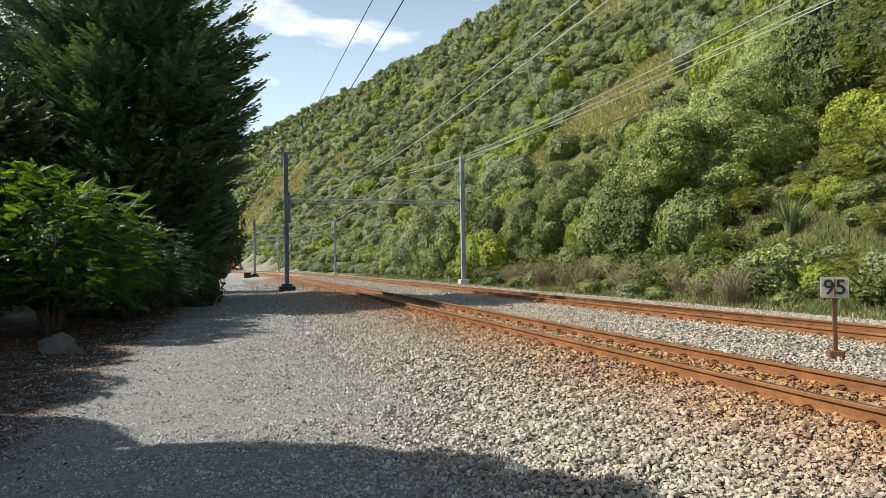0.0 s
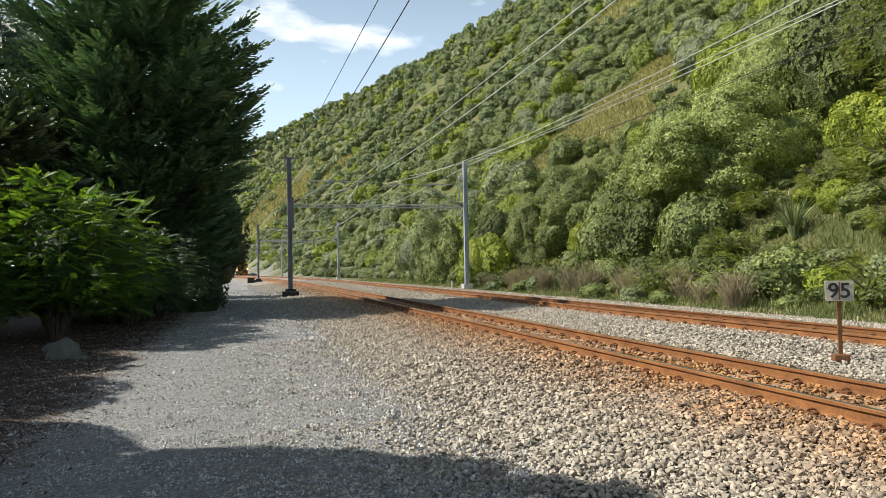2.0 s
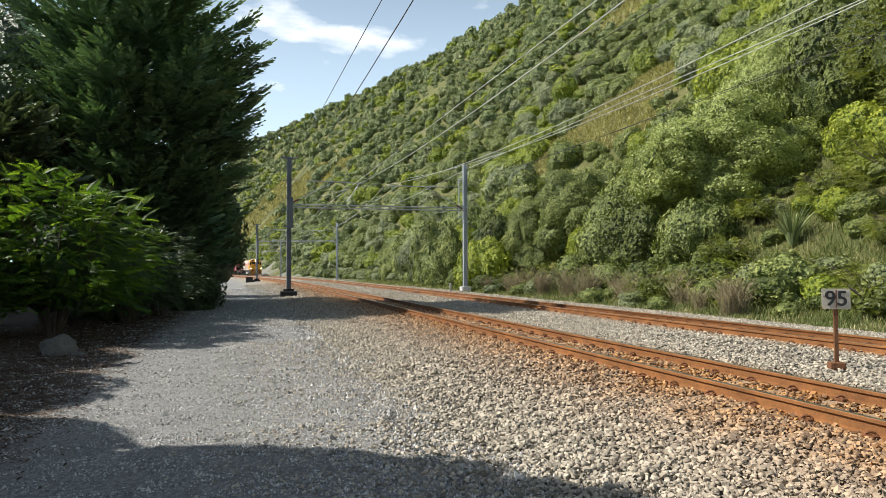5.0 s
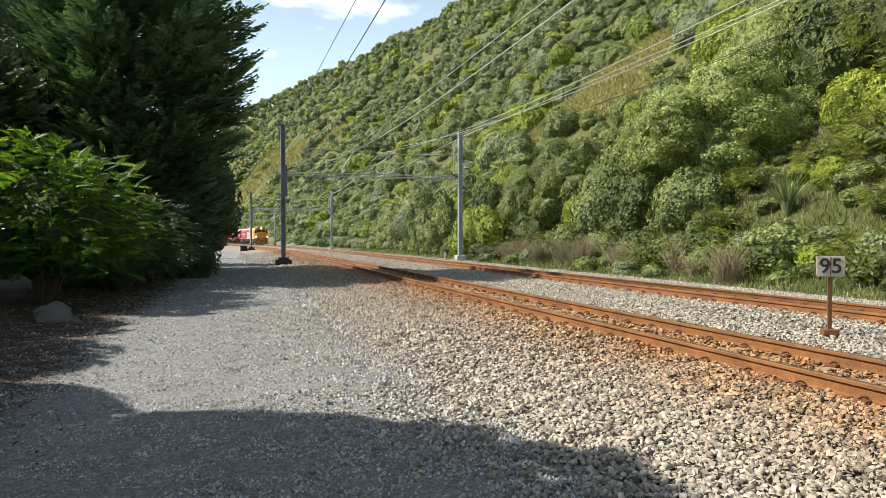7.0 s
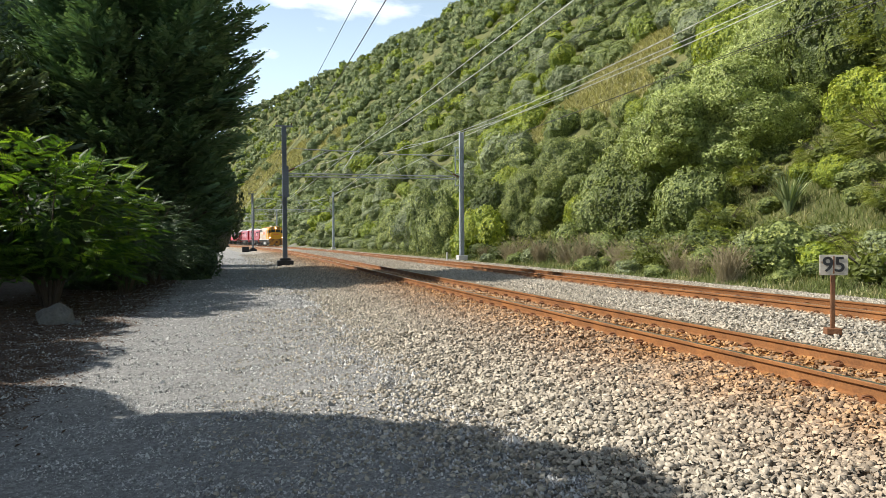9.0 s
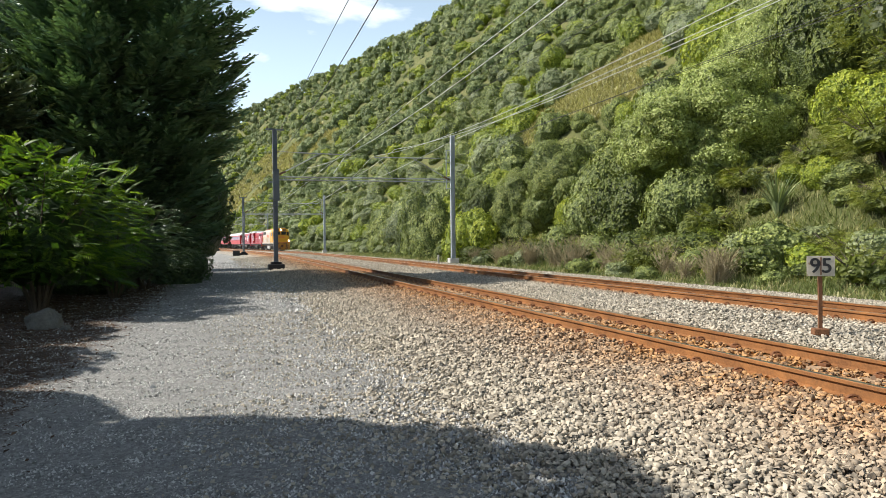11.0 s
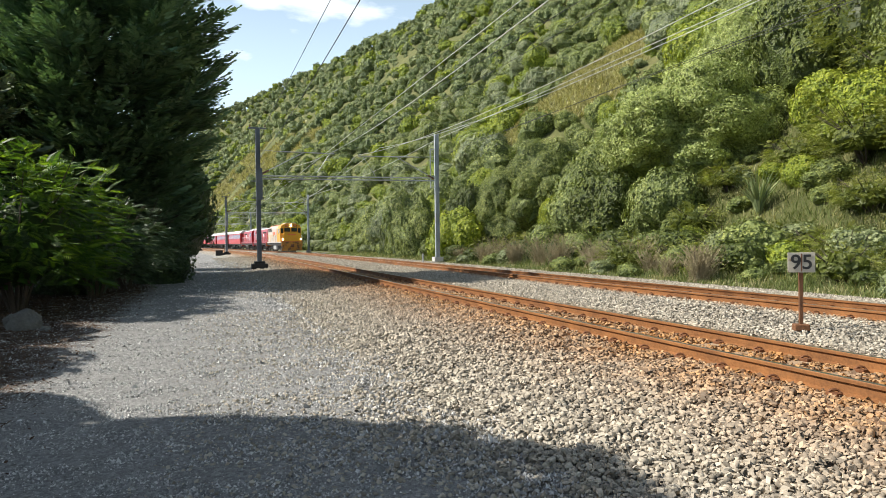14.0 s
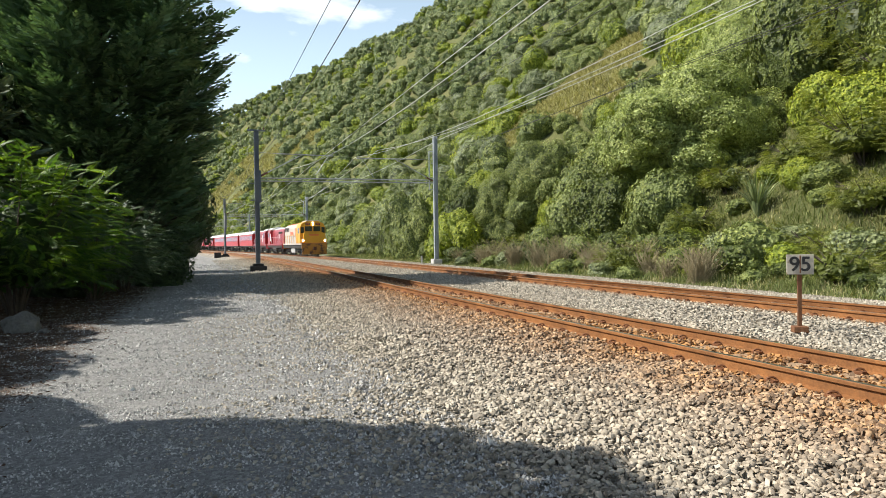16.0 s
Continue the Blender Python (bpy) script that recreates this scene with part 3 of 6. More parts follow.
def build_stones():
    r = np.random.default_rng(3)
    # near the road: whole stones
    near_zones = ((2.0, 9, -6.4, -3.6, 620), (2.0, 9, -3.6, -0.64, 1250), (9, 13, -3.8, -0.64, 620), (5, 13, -0.5, 0.5, 420), (6, 15, 0.64, 4.38, 330))
    s, o = (np.concatenate(q) for q in zip(*[scatter_bed(*zone, 11 + k)[:2] for k, zone in enumerate(near_zones)]))
    keep = (o > -3.0) | (r.uniform(size=len(o)) < np.interp(o, [-6.2, -4.4, -3.2], [0.10, 0.60, 1.0]))
    s, o = clear_of_ties(s[keep], o[keep], r)
    size = 0.017 + 0.026 * r.uniform(size=len(s)) ** 1.5
    size = size * np.interp(o, [-6.2, -3.0], [0.55, 1.0]) * np.interp(s, [3, 14], [0.95, 1.2])
    x, y, z = bed_top(s, o)
    stones("ballast_stones", x, y, z + size * r.uniform(-0.1, 0.55, len(s)), size, M_STONE, "loose angular grey ballast stones, orange with rust near the rails", "ballast",
           0.55, {"rust": rust_of(o) * r.uniform(0.75, 1.0, len(s))}, 4)
    # further along the line: chips
    far_zones = ((9, 18, -6.2, -3.6, 330), (13, 22, -3.8, -0.64, 420), (22, 40, -5.4, -0.64, 130), (40, 78, -5.0, -0.64, 34), (13, 30, -0.5, 0.5, 200), (30, 60, -0.5, 0.5, 60),
                 (15, 26, 0.64, 4.38, 260), (26, 48, 0.64, 4.38, 95), (48, 90, 0.64, 4.38, 26), (12, 34, 4.55, 5.5, 110), (12, 28, 5.66, 8.9, 240), (28, 60, 5.66, 8.8, 80))
    s, o = (np.concatenate(q) for q in zip(*[scatter_bed(*zone, 41 + k)[:2] for k, zone in enumerate(far_zones)]))
    keep = (o > -3.0) | (r.uniform(size=len(o)) < np.interp(o, [-6.2, -4.4, -3.2], [0.15, 0.60, 1.0]))
    s, o = clear_of_ties(s[keep], o[keep], r)
    size = (0.022 + 0.024 * r.uniform(size=len(s))) * np.interp(s, [9, 20, 40, 80], [1.15, 1.45, 2.1, 3.4]) * np.interp(o, [-6.2, -3.4], [0.65, 1.0])
    x, y, z = bed_top(s, o)
    chips("ballast_chips", x, y, z, size, M_STONE, "grey ballast stones along both tracks, orange beside the rails", "ballast",
          {"rust": rust_of(o) * r.uniform(0.75, 1.0, len(s))}, 6)
    # crushed rock of the road, coarser towards the ballast
    n = 270000
    yy = 2.8 + 57 * r.uniform(size=n) ** 2.6
    xx = r.uniform(-1, 1, n) * (0.66 * yy + 0.8) - 0.12 * yy
    o2 = from_line(xx, yy)[1]
    ok = (o2 < -3.0) & (o2 > -9.6 + r.normal(size=n) * 0.8)
    xx, yy, o2 = xx[ok], yy[ok], o2[ok]
    sz = (0.008 + 0.017 * r.uniform(size=len(xx)) ** 1.8) * np.interp(o2, [-7.5, -3.2], [0.9, 1.45]) * np.interp(yy, [3, 10, 26, 60], [0.85, 1.35, 2.3, 4.0])
    sz = sz * (1 + (r.uniform(size=len(xx)) > 0.993) * 1.2)
    chips("road_grit", xx, yy, road_z(xx, yy), sz, M_GRIT, "small grey crushed stones strewn over the road", "gravel", seed=8)


build_stones()


# ---- overhead line: masts, beams, wires ----
def mast(name, s, off, z0, height, material, label, kind):
    x, y, a = line(s, off)
    th = empty(name, pose(float(x), float(y), z0, 0, 0, math.degrees(a)))
    tagged(th, label, "mast", group="overhead line masts")
    w, d, t = 0.27, 0.21, 0.02
    bm = bmesh.new()
    for sx in (-1, 1):
        box(bm, t, d, height, (sx * (w / 2 - t / 2), 0, height / 2), 0.003)
    box(bm, w - 2 * t, 0.014, height, (0, 0, height / 2))
    part("shaft", bm, material, th)
    bm = bmesh.new()
    if kind == "tall":
        box(bm, 0.95, 0.95, 0.5, (0, 0, 0.05), 0.03)
        box(bm, 0.62, 0.62, 0.16, (0, 0, 0.36), 0.02)
        part("footing", bm, M_TAR, th, "black tarred concrete footing")
    else:
        box(bm, 0.6, 0.6, 0.3, (0, 0, 0.0), 0.03)
        part("footing", bm, M_CONC, th, "pale concrete footing")
    if kind == "tall":
        bm = bmesh.new()
        box(bm, 1.05, 0.1, 0.09, (0, 0, height - 0.05), 0.008)
        part("crossarm", bm, material, th)
        bm = bmesh.new()
        box(bm, 0.42, 0.3, 0.05, (0, 0, height * 0.455), 0.005)
        box(bm, 0.36, 0.28, 1.9, (0.06, 0, height * 0.6), 0.01)
        part("collar", bm, material, th)
        for sx in (-0.44, 0.44):
            part("insulator", insulator((sx, 0, height), 0.16, 0.05), M_PORC, th)
        for zz in (0.62, 0.5):
            part("bracket", box(bmesh.new(), 0.3, 0.08, 0.06, (-0.25, 0, height * zz), 0.006), material, th)
    return th


def insulator(base, h, r):
    bm = bmesh.new()
    b = Vector(base)
    rod(bm, b, b + Vector((0, 0, h)), r * 0.45, seg=8)
    for k in range(3):
        rod(bm, b + Vector((0, 0, h * (0.2 + 0.28 * k))), b + Vector((0, 0, h * (0.3 + 0.28 * k))), r, r * 0.6, 10)
    return bm


# chainage, offsets of the two masts, their heights
PORTALS = [(44.0, -2.95, SPACING + 3.3, 8.45, 8.15), (96.0, -2.4, SPACING + 3.35, 7.7, 7.75), (150.0, -1.8, SPACING + 3.3, 7.7, 7.7)]
S_PORT1, S_PORT2, S_PORT3 = (q[0] for q in PORTALS)
LEFT_OFF, RIGHT_OFF = PORTALS[0][1:3]
BEAM_Z = 5.52
masts = []
for s, LO, RO, HL, HR in PORTALS:
    lm = mast("overhead_mast", s, LO, 0.05, HL, M_GALVDARK, "dull grey steel overhead line mast on a black concrete footing", "tall")
    rm = mast("overhead_mast", s, RO, 0.38, HR, M_GALV, "pale galvanised steel overhead line mast beside the scrub", "plain")
    masts.append((lm, rm))
    span = RO - LO
    # cross span between the two masts: twin tubes with spacers
    x, y, a = line(s, LO)
    beam = empty("cross_beam", pose(float(x), float(y), BEAM_Z, 0, 0, math.degrees(a)))
    tagged(beam, "slim galvanised twin-tube beam spanning between two masts", "beam")
    for dz in (-0.09, 0.09):
        part("tube", rod(bmesh.new(), (0.15, 0, dz), (span - 0.15, 0, dz + 0.06), 0.035, seg=8), M_GALV, beam)
    for k in range(6):
        xx = 0.6 + (span - 1.2) * k / 5
        part("spacer", rod(bmesh.new(), (xx, 0, -0.1), (xx, 0, 0.14), 0.022, seg=6), M_GALV, beam)
    # cantilever brackets that carry the wires of each track
    for mst, sgn, reach, zz in ((lm, 1, 4.6, 7.05), (rm, -1, 5.2, 6.95)):
        th = mst
        z_loc = zz - mst.matrix_basis.translation.z
        part("top_tube", rod(bmesh.new(), (sgn * 1.2, 0, z_loc + 0.05), (sgn * reach, 0, z_loc), 0.032, seg=8), M_GALV, th)
        part("strut", rod(bmesh.new(), (sgn * 0.15, 0, z_loc - 1.35), (sgn * 2.7, 0, z_loc + 0.02), 0.030, seg=8), M_GALV, th)
        part("tie", rod(bmesh.new(), (sgn * 0.15, 0, z_loc + 0.1), (sgn * 1.3, 0, z_loc + 0.05), 0.016, seg=6), M_GALV, th)
        part("registration_arm", rod(bmesh.new(), (sgn * (reach - 0.3), 0, z_loc), (sgn * (reach - 1.1), 0, z_loc - 1.2), 0.018, seg=6), M_GALV, th)
        ins = bmesh.new()
        rod(ins, (sgn * 0.2, 0, z_loc - 1.33), (sgn * 0.62, 0, z_loc - 1.1), 0.06, seg=8)
        part("insulator", ins, M_PORC, th)
    # ladder-like bracket on the hill-side mast
    lad = bmesh.new()
    box(lad, 0.05, 0.06, 2.5, (-0.42, 0, 5.9), 0.005)
    for zz in (4.7, 5.4, 6.4, 7.15):
        box(lad, 0.42, 0.05, 0.05, (-0.22, 0, zz), 0.004)
    part("side_frame", lad, M_GALV, rm)


MARKS = [S_PORT1 - 52, S_PORT1, S_PORT2, S_PORT3, S_PORT3 + 52]


def wire_point(hung, k, t):
    """A point on span k of a wire hung at (offset, height) at each mark; hung also gives the sag of the spans."""
    (o0, z0), (o1, z1) = hung[0][k], hung[0][k + 1]
    x, y, _ = line(MARKS[k] + (MARKS[k + 1] - MARKS[k]) * t, o0 + (o1 - o0) * t)
    return float(x), float(y), z0 + (z1 - z0) * t - hung[1][k] * 4 * t * (1 - t)


def wire(name, hung, r, material, label):
    pts = [wire_point(hung, k, q / 16) for k in range(len(MARKS) - 1) for q in range(16)]
    v, f = tube(pts, r, 5)
    return tagged(solid(name, v, f, material, smooth=True), label, "wire", group="overhead wires")


def along(o_near, o_here, z_near, z_here, sag_near, o_far, z_far, sag):
    return [(o_near, z_near), (o_here, z_here)] + [(o_far, z_far)] * 3, [sag_near] + [sag] * 3


wire("feeder_wire", along(-2.0, -2.51, 8.7, 8.66, 0.0, LEFT_OFF + 0.44, 8.0, 0.8), 0.012, M_WIREDARK, "dark stranded feeder wire between mast tops")
wire("feeder_wire", along(-3.0, -2.6, 7.0, 7.05, 0.6, LEFT_OFF - 0.44, 8.0, 0.8), 0.012, M_WIREDARK, "dark stranded feeder wire fixed below the mast top")
wire("feeder_wire", along(9.0, 8.45, 8.2, 8.25, 0.0, RIGHT_OFF, 7.9, 0.3), 0.013, M_WIRE, "bright stranded feeder wire on the hill-side masts")
wire("feeder_wire", along(8.0, 8.4, 7.0, 7.05, 0.0, RIGHT_OFF, 7.0, 0.3), 0.009, M_WIREDARK, "dark thin wire along the hill-side masts")
wire("feeder_wire", along(10.0, 9.0, 7.5, 7.4, 0.0, RIGHT_OFF, 7.3, 0.3), 0.009, M_WIREDARK, "dark thin wire behind the hill-side masts")
wire("feeder_wire", along(4.0, 2.0, 7.5, 7.5, 0.0, 2.0, 7.3, 0.3), 0.008, M_WIREDARK, "dark thin wire between the two tracks")
wire("feeder_wire", along(5.0, 4.5, 8.7, 8.6, 0.6, 4.5, 8.0, 0.3), 0.008, M_WIREDARK, "dark thin wire over the far track")
CATENARY = [(along(-1.0, -1.0, 6.2, 6.2, 1.2, 0.1, 7.0, 0.85), along(0.0, 0.0, 6.2, 6.2, 0.0, 0.0, 5.62, 0.02)),
            (along(3.0, 3.0, 7.0, 7.0, 1.2, SPACING + 0.1, 7.0, 0.85), along(5.0, 4.5, 7.5, 7.5, 1.2, SPACING, 5.62, 0.02))]
for high, low_w in CATENARY:
    wire("messenger_wire", high, 0.010, M_WIRE, "stranded wire that carries the contact wire below it")
    wire("contact_wire", low_w, 0.010, M_WIRE, "grooved copper contact wire over the track")
    for k in (1, 2):
        for q in range(1, 6):
            pa, pb = wire_point(low_w, k, q / 6), wire_point(high, k, q / 6)
            dv, df = tube([(pa[0] + (pb[0] - pa[0]) * w, pa[1] + (pb[1] - pa[1]) * w + 0.001 * w, pa[2] + (pb[2] - pa[2]) * w) for w in (0, 0.5, 1)], 0.005, 4)
            tagged(solid("wire_dropper", dv, df, M_WIRE), "thin dropper between messenger and contact wire", "wire", group="wire droppers")
# stay wire at the second mast, and its twin tarred blocks
x, y, a = line(S_PORT2, PORTALS[1][1])
stay = empty("stay_wire", pose(float(x), float(y), 0, 0, 0, math.degrees(a)))
tagged(stay, "galvanised stay wire anchored in a black block", "wire")
part("wire", rod(bmesh.new(), (0, 0, 6.6), (-0.3, -3.0, 0.5), 0.012, seg=6), M_WIRE, stay)
part("anchor_block", box(bmesh.new(), 0.85, 0.85, 0.75, (-1.0, -0.9, 0.32), 0.03), M_TAR, stay)


# ---- kilometre sign between the tracks ----
def stroke_text(body, size):
    cu = bpy.data.curves.new("figures", "FONT")
    cu.body, cu.size, cu.align_x, cu.align_y, cu.extrude, cu.offset = body, size, "CENTER", "CENTER", 0.004, 0.0
    ob = new("figures", cu)
    bpy.context.view_layer.update()
    dg = bpy.context.evaluated_depsgraph_get()
    me = bpy.data.meshes.new_from_object(ob.evaluated_get(dg))
    bpy.data.objects.remove(ob)
    return me


sx_, sy_ = 5.76, 10.10
sign = empty("distance_sign", pose(sx_, sy_, 0.2, 0, 0, -12))
tagged(sign, "small cream board with black figures 95 on a rusty post", "sign")
bm = bmesh.new()
box(bm, 0.055, 0.05, 1.03, (0, 0, 0.515), 0.004)
part("post", bm, M_RUSTPOST, sign, "rusty steel post")
bm = bmesh.new()
box(bm, 0.21, 0.17, 0.10, (0, 0, 0.02), 0.015)
part("foot", bm, M_RUSTPOST, sign, "rusted base block")
bm = bmesh.new()
box(bm, 0.385, 0.014, 0.30, (0, -0.034, 1.0), 0.004)
part("board", bm, M_SIGN, sign)
for digit, dx0 in (("9", -0.080), ("5", 0.080)):
    me = stroke_text(digit, 0.31)
    bmf = bmesh.new()
    for k, (dx, dy) in enumerate(((-0.005, 0), (0.005, 0), (0, 0.004), (0, -0.004))):
        bmf.from_mesh(me)
        bmesh.ops.translate(bmf, verts=bmf.verts[-len(me.vertices):], vec=(dx, dy, 0.0006 * k))
    bmf.to_mesh(me)
    bmf.free()
    me.materials.clear()
    me.materials.append(M_BLACK)
    fig = new("figure", me)
    fig.parent = sign
    fig.matrix_basis = pose(dx0, -0.044, 0.997, 90, 0, 0)
part("strap", box(bmesh.new(), 0.016, 0.008, 0.27, (0, -0.043, 1.0), 0.002), M_RUSTPOST, sign, "narrow rusty strap")
for dz in (-0.11, 0.11):
    bm = bmesh.new()
    rod(bm, (0, -0.042, 1.0 + dz), (0, -0.048, 1.0 + dz), 0.01, seg=8)
    part("bolt", bm, M_RUSTPOST, sign)
# short pale marker peg by the hill-side mast
x, y, a = line(S_PORT1 - 0.6, SPACING + 2.1)
peg = box(bmesh.new(), 0.1, 0.08, 0.62, (0, 0, 0.31), 0.01)
peg = part("marker_peg", peg, M_CONC)
peg.matrix_basis = pose(float(x), float(y), 0.15, 0, 0, math.degrees(a))
tagged(peg, "short pale concrete marker peg in the ballast", "peg")


# ---- plants ----
def unit(v):
    return v / np.maximum(np.linalg.norm(v, axis=-1, keepdims=True), 1e-9)


def leaf_quads(p, nrm, size, r, slim=0.55, droop=0.0):
    """Pointed leaves (four corners each) at p, facing about nrm."""
    n = len(p)
    nrm = unit(nrm + r.normal(size=(n, 3)) * 0.27)
    t = unit(np.cross(nrm, r.normal(size=(n, 3))))
    t[:, 2] -= droop
    t = unit(t)
    b = unit(np.cross(nrm, t))
    s = size[:, None]
    v = np.stack([p - t * s * 0.5, p + b * s * 0.5 * slim + nrm * s * 0.08, p + t * s * 0.5, p - b * s * 0.5 * slim + nrm * s * 0.08], 1)
    return v.reshape(-1, 3), np.arange(n * 4).reshape(n, 4)


def ball(k):
    """A sphere of 6*k*k faces, with shared corners, as arrays."""
    idx, V, F = {}, [], []

    def vid(q):
        key = tuple(np.round(q, 4))
        if key not in idx:
            idx[key] = len(V)
            V.append(q)
        return idx[key]
    g = np.tan(np.linspace(-np.pi / 4, np.pi / 4, k + 1))
    for ax in range(3):
        for sg in (-1, 1):
            for i in range(k):
                for j in range(k):
                    f = []
                    for di, dj in ((0, 0), (1, 0), (1, 1), (0, 1)):
                        q = [0.0, 0.0, 0.0]
                        q[ax], q[(ax + 1) % 3], q[(ax + 2) % 3] = sg, g[i + di], g[j + dj]
                        f.append(vid(q))
                    F.append(f if sg > 0 else f[::-1])
    return unit(np.array(V, float)), np.array(F)


BALL = {k: ball(k) for k in (2, 3, 4, 6, 8)}


def near_cap(d, c, width):
    """How high the nearest lump stands over each direction d (0 to 1), and which lump it is."""
    dot = d @ c.T
    i = dot.argmax(1)
    ang = np.arccos(np.clip(dot[np.arange(len(d)), i], -1, 1))
    return np.sqrt(np.clip(1 - (ang / width) ** 2, 0, 1)), i


def spread_out(r, k):
    """k directions, spread evenly with some disorder."""
    i = np.arange(k) + 0.5
    z = 1 - 2 * i / k
    a = i * 2.39996 + r.uniform(0, 6)
    q = np.sqrt(np.maximum(1 - z * z, 0))
    return unit(np.stack([q * np.cos(a), q * np.sin(a), z], 1) + r.normal(size=(k, 3)) * 0.9 / math.sqrt(k))


def crown(r, R, H, leaves, leaf, blobs, low=-0.15, slim=0.62, core=0.93, fine=3, inner_shade=0.25, swell=0.20):
    """A billowing crown: boughs with smaller tufts on them, clad in leaves over a core tinted dark as the shade within.
    Unit height starts at z=0.
    """
    big, small = spread_out(r, blobs), spread_out(r, blobs * 7)
    bw, sw = 2.3 / math.sqrt(blobs), 2.3 / math.sqrt(blobs * 7)
    reach = r.uniform(0.86, 1.08, blobs)

    def surface_at(d):
        c1, i1 = near_cap(d, big, bw)
        c2, i2 = near_cap(d, small, sw)
        rad = (1 - swell * 1.45 + swell * c1 + 0.45 * swell * c2) * reach[i1]
        n = unit(d * 0.75 + (d - big[i1]) / bw * 0.7 + (d - small[i2]) / sw * 0.4)
        return rad, n, i1, i2
    d = unit(r.normal(size=(int(leaves * 2.4), 3)))
    d = d[d[:, 2] > low][:leaves]
    rad, n, i1, i2 = surface_at(d)
    p = d * (rad * r.uniform(0.94, 1.035, len(d)))[:, None]
    scale = np.array([R, R, H])
    v, f = leaf_quads(p * scale, n, leaf * r.uniform(0.6, 1.35, len(p)), r, slim)
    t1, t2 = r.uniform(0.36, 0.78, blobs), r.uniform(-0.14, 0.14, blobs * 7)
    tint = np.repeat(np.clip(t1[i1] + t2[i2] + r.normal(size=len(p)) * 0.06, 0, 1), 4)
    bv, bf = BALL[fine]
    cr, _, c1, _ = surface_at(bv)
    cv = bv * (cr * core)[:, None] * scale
    # low tint on the core paints the shade between the leaves
    return np.concatenate([cv, v]), np.concatenate([bf, f + len(cv)]), np.concatenate([inner_shade * t1[c1], tint])


def limb_tree(r, height, spread_r, r0, limbs, start=0.25):
    """A tapered, slightly bent trunk with limbs."""
    bm = bmesh.new()
    p, q = Vector((0, 0, -0.2)), Vector((0, 0, 0))
    pts = [p]
    for k in range(1, 6):
        pts.append(Vector((r.uniform(-0.05, 0.05) * height * 0.6 * k / 5, r.uniform(-0.05, 0.05) * height * 0.6 * k / 5, height * 0.85 * k / 5)))
    for k in range(5):
        rod(bm, pts[k], pts[k + 1], r0 * (1 - 0.17 * k), r0 * (1 - 0.17 * (k + 1)), 9)
    for k in range(limbs):
        t = start + (0.95 - start) * k / max(limbs - 1, 1)
        i = min(int(t * 5), 4)
        a = pts[i].lerp(pts[i + 1], t * 5 - i)
        ang = k * 2.4 + r.uniform(-0.4, 0.4)
        ln = spread_r * r.uniform(0.55, 0.9) * (1.1 - 0.5 * t)
        m = a + Vector((math.cos(ang) * ln * 0.55, math.sin(ang) * ln * 0.55, ln * 0.22))
        e = a + Vector((math.cos(ang) * ln, math.sin(ang) * ln, ln * 0.55))
        rr = r0 * (0.5 - 0.3 * t)
        rod(bm, a, m, rr, rr * 0.7, 6)
        rod(bm, m, e, rr * 0.7, rr * 0.25, 6)
    return bm


def sprays(r, root, ax, flat, length, per, leaf):
    """Flat cypress sprays: a spine with short scale-clad twigs on both sides and a thin, upturned tip."""
    n = len(root)
    side = unit(np.cross(flat, ax))
    t = np.linspace(0.04, 1, per)[None, :] + r.uniform(-0.02, 0.02, (n, per))
    up = np.array([0, 0, 1.0])
    L = length[:, None, None]
    spine = root[:, None, :] + ax[:, None, :] * t[..., None] * L + up * (0.20 * t ** 2.2)[..., None] * L
    sg = np.where(np.arange(per) % 2 == 0, 1.0, -1.0)[None, :, None]
    w = (0.30 * (1.04 - t) ** 0.8 * np.clip(t * 5 + 0.35, 0, 1))[..., None] * r.uniform(0.6, 1.25, (n, per, 1))
    tip = spine + (side[:, None, :] * sg * 0.85 + ax[:, None, :] * 0.95 + up * 0.12 + r.normal(size=(n, per, 3)) * 0.16) * w * L + ax[:, None, :] * leaf * 0.5
    mid = spine * 0.5 + tip * 0.5
    wide = unit(np.cross(tip - spine, flat[:, None, :] + r.normal(size=(n, per, 3)) * 0.35)) * (leaf * 0.30 * r.uniform(0.7, 1.3, (n, per, 1)))
    v = np.stack([spine, mid + wide, tip, mid - wide], 2).reshape(-1, 3)
    tone = r.uniform(0.1, 0.55, n)
    tint = np.repeat(np.clip(tone[:, None] + 0.35 * t ** 3 + r.normal(size=(n, per)) * 0.06, 0, 1).ravel(), 4)
    return v, tint


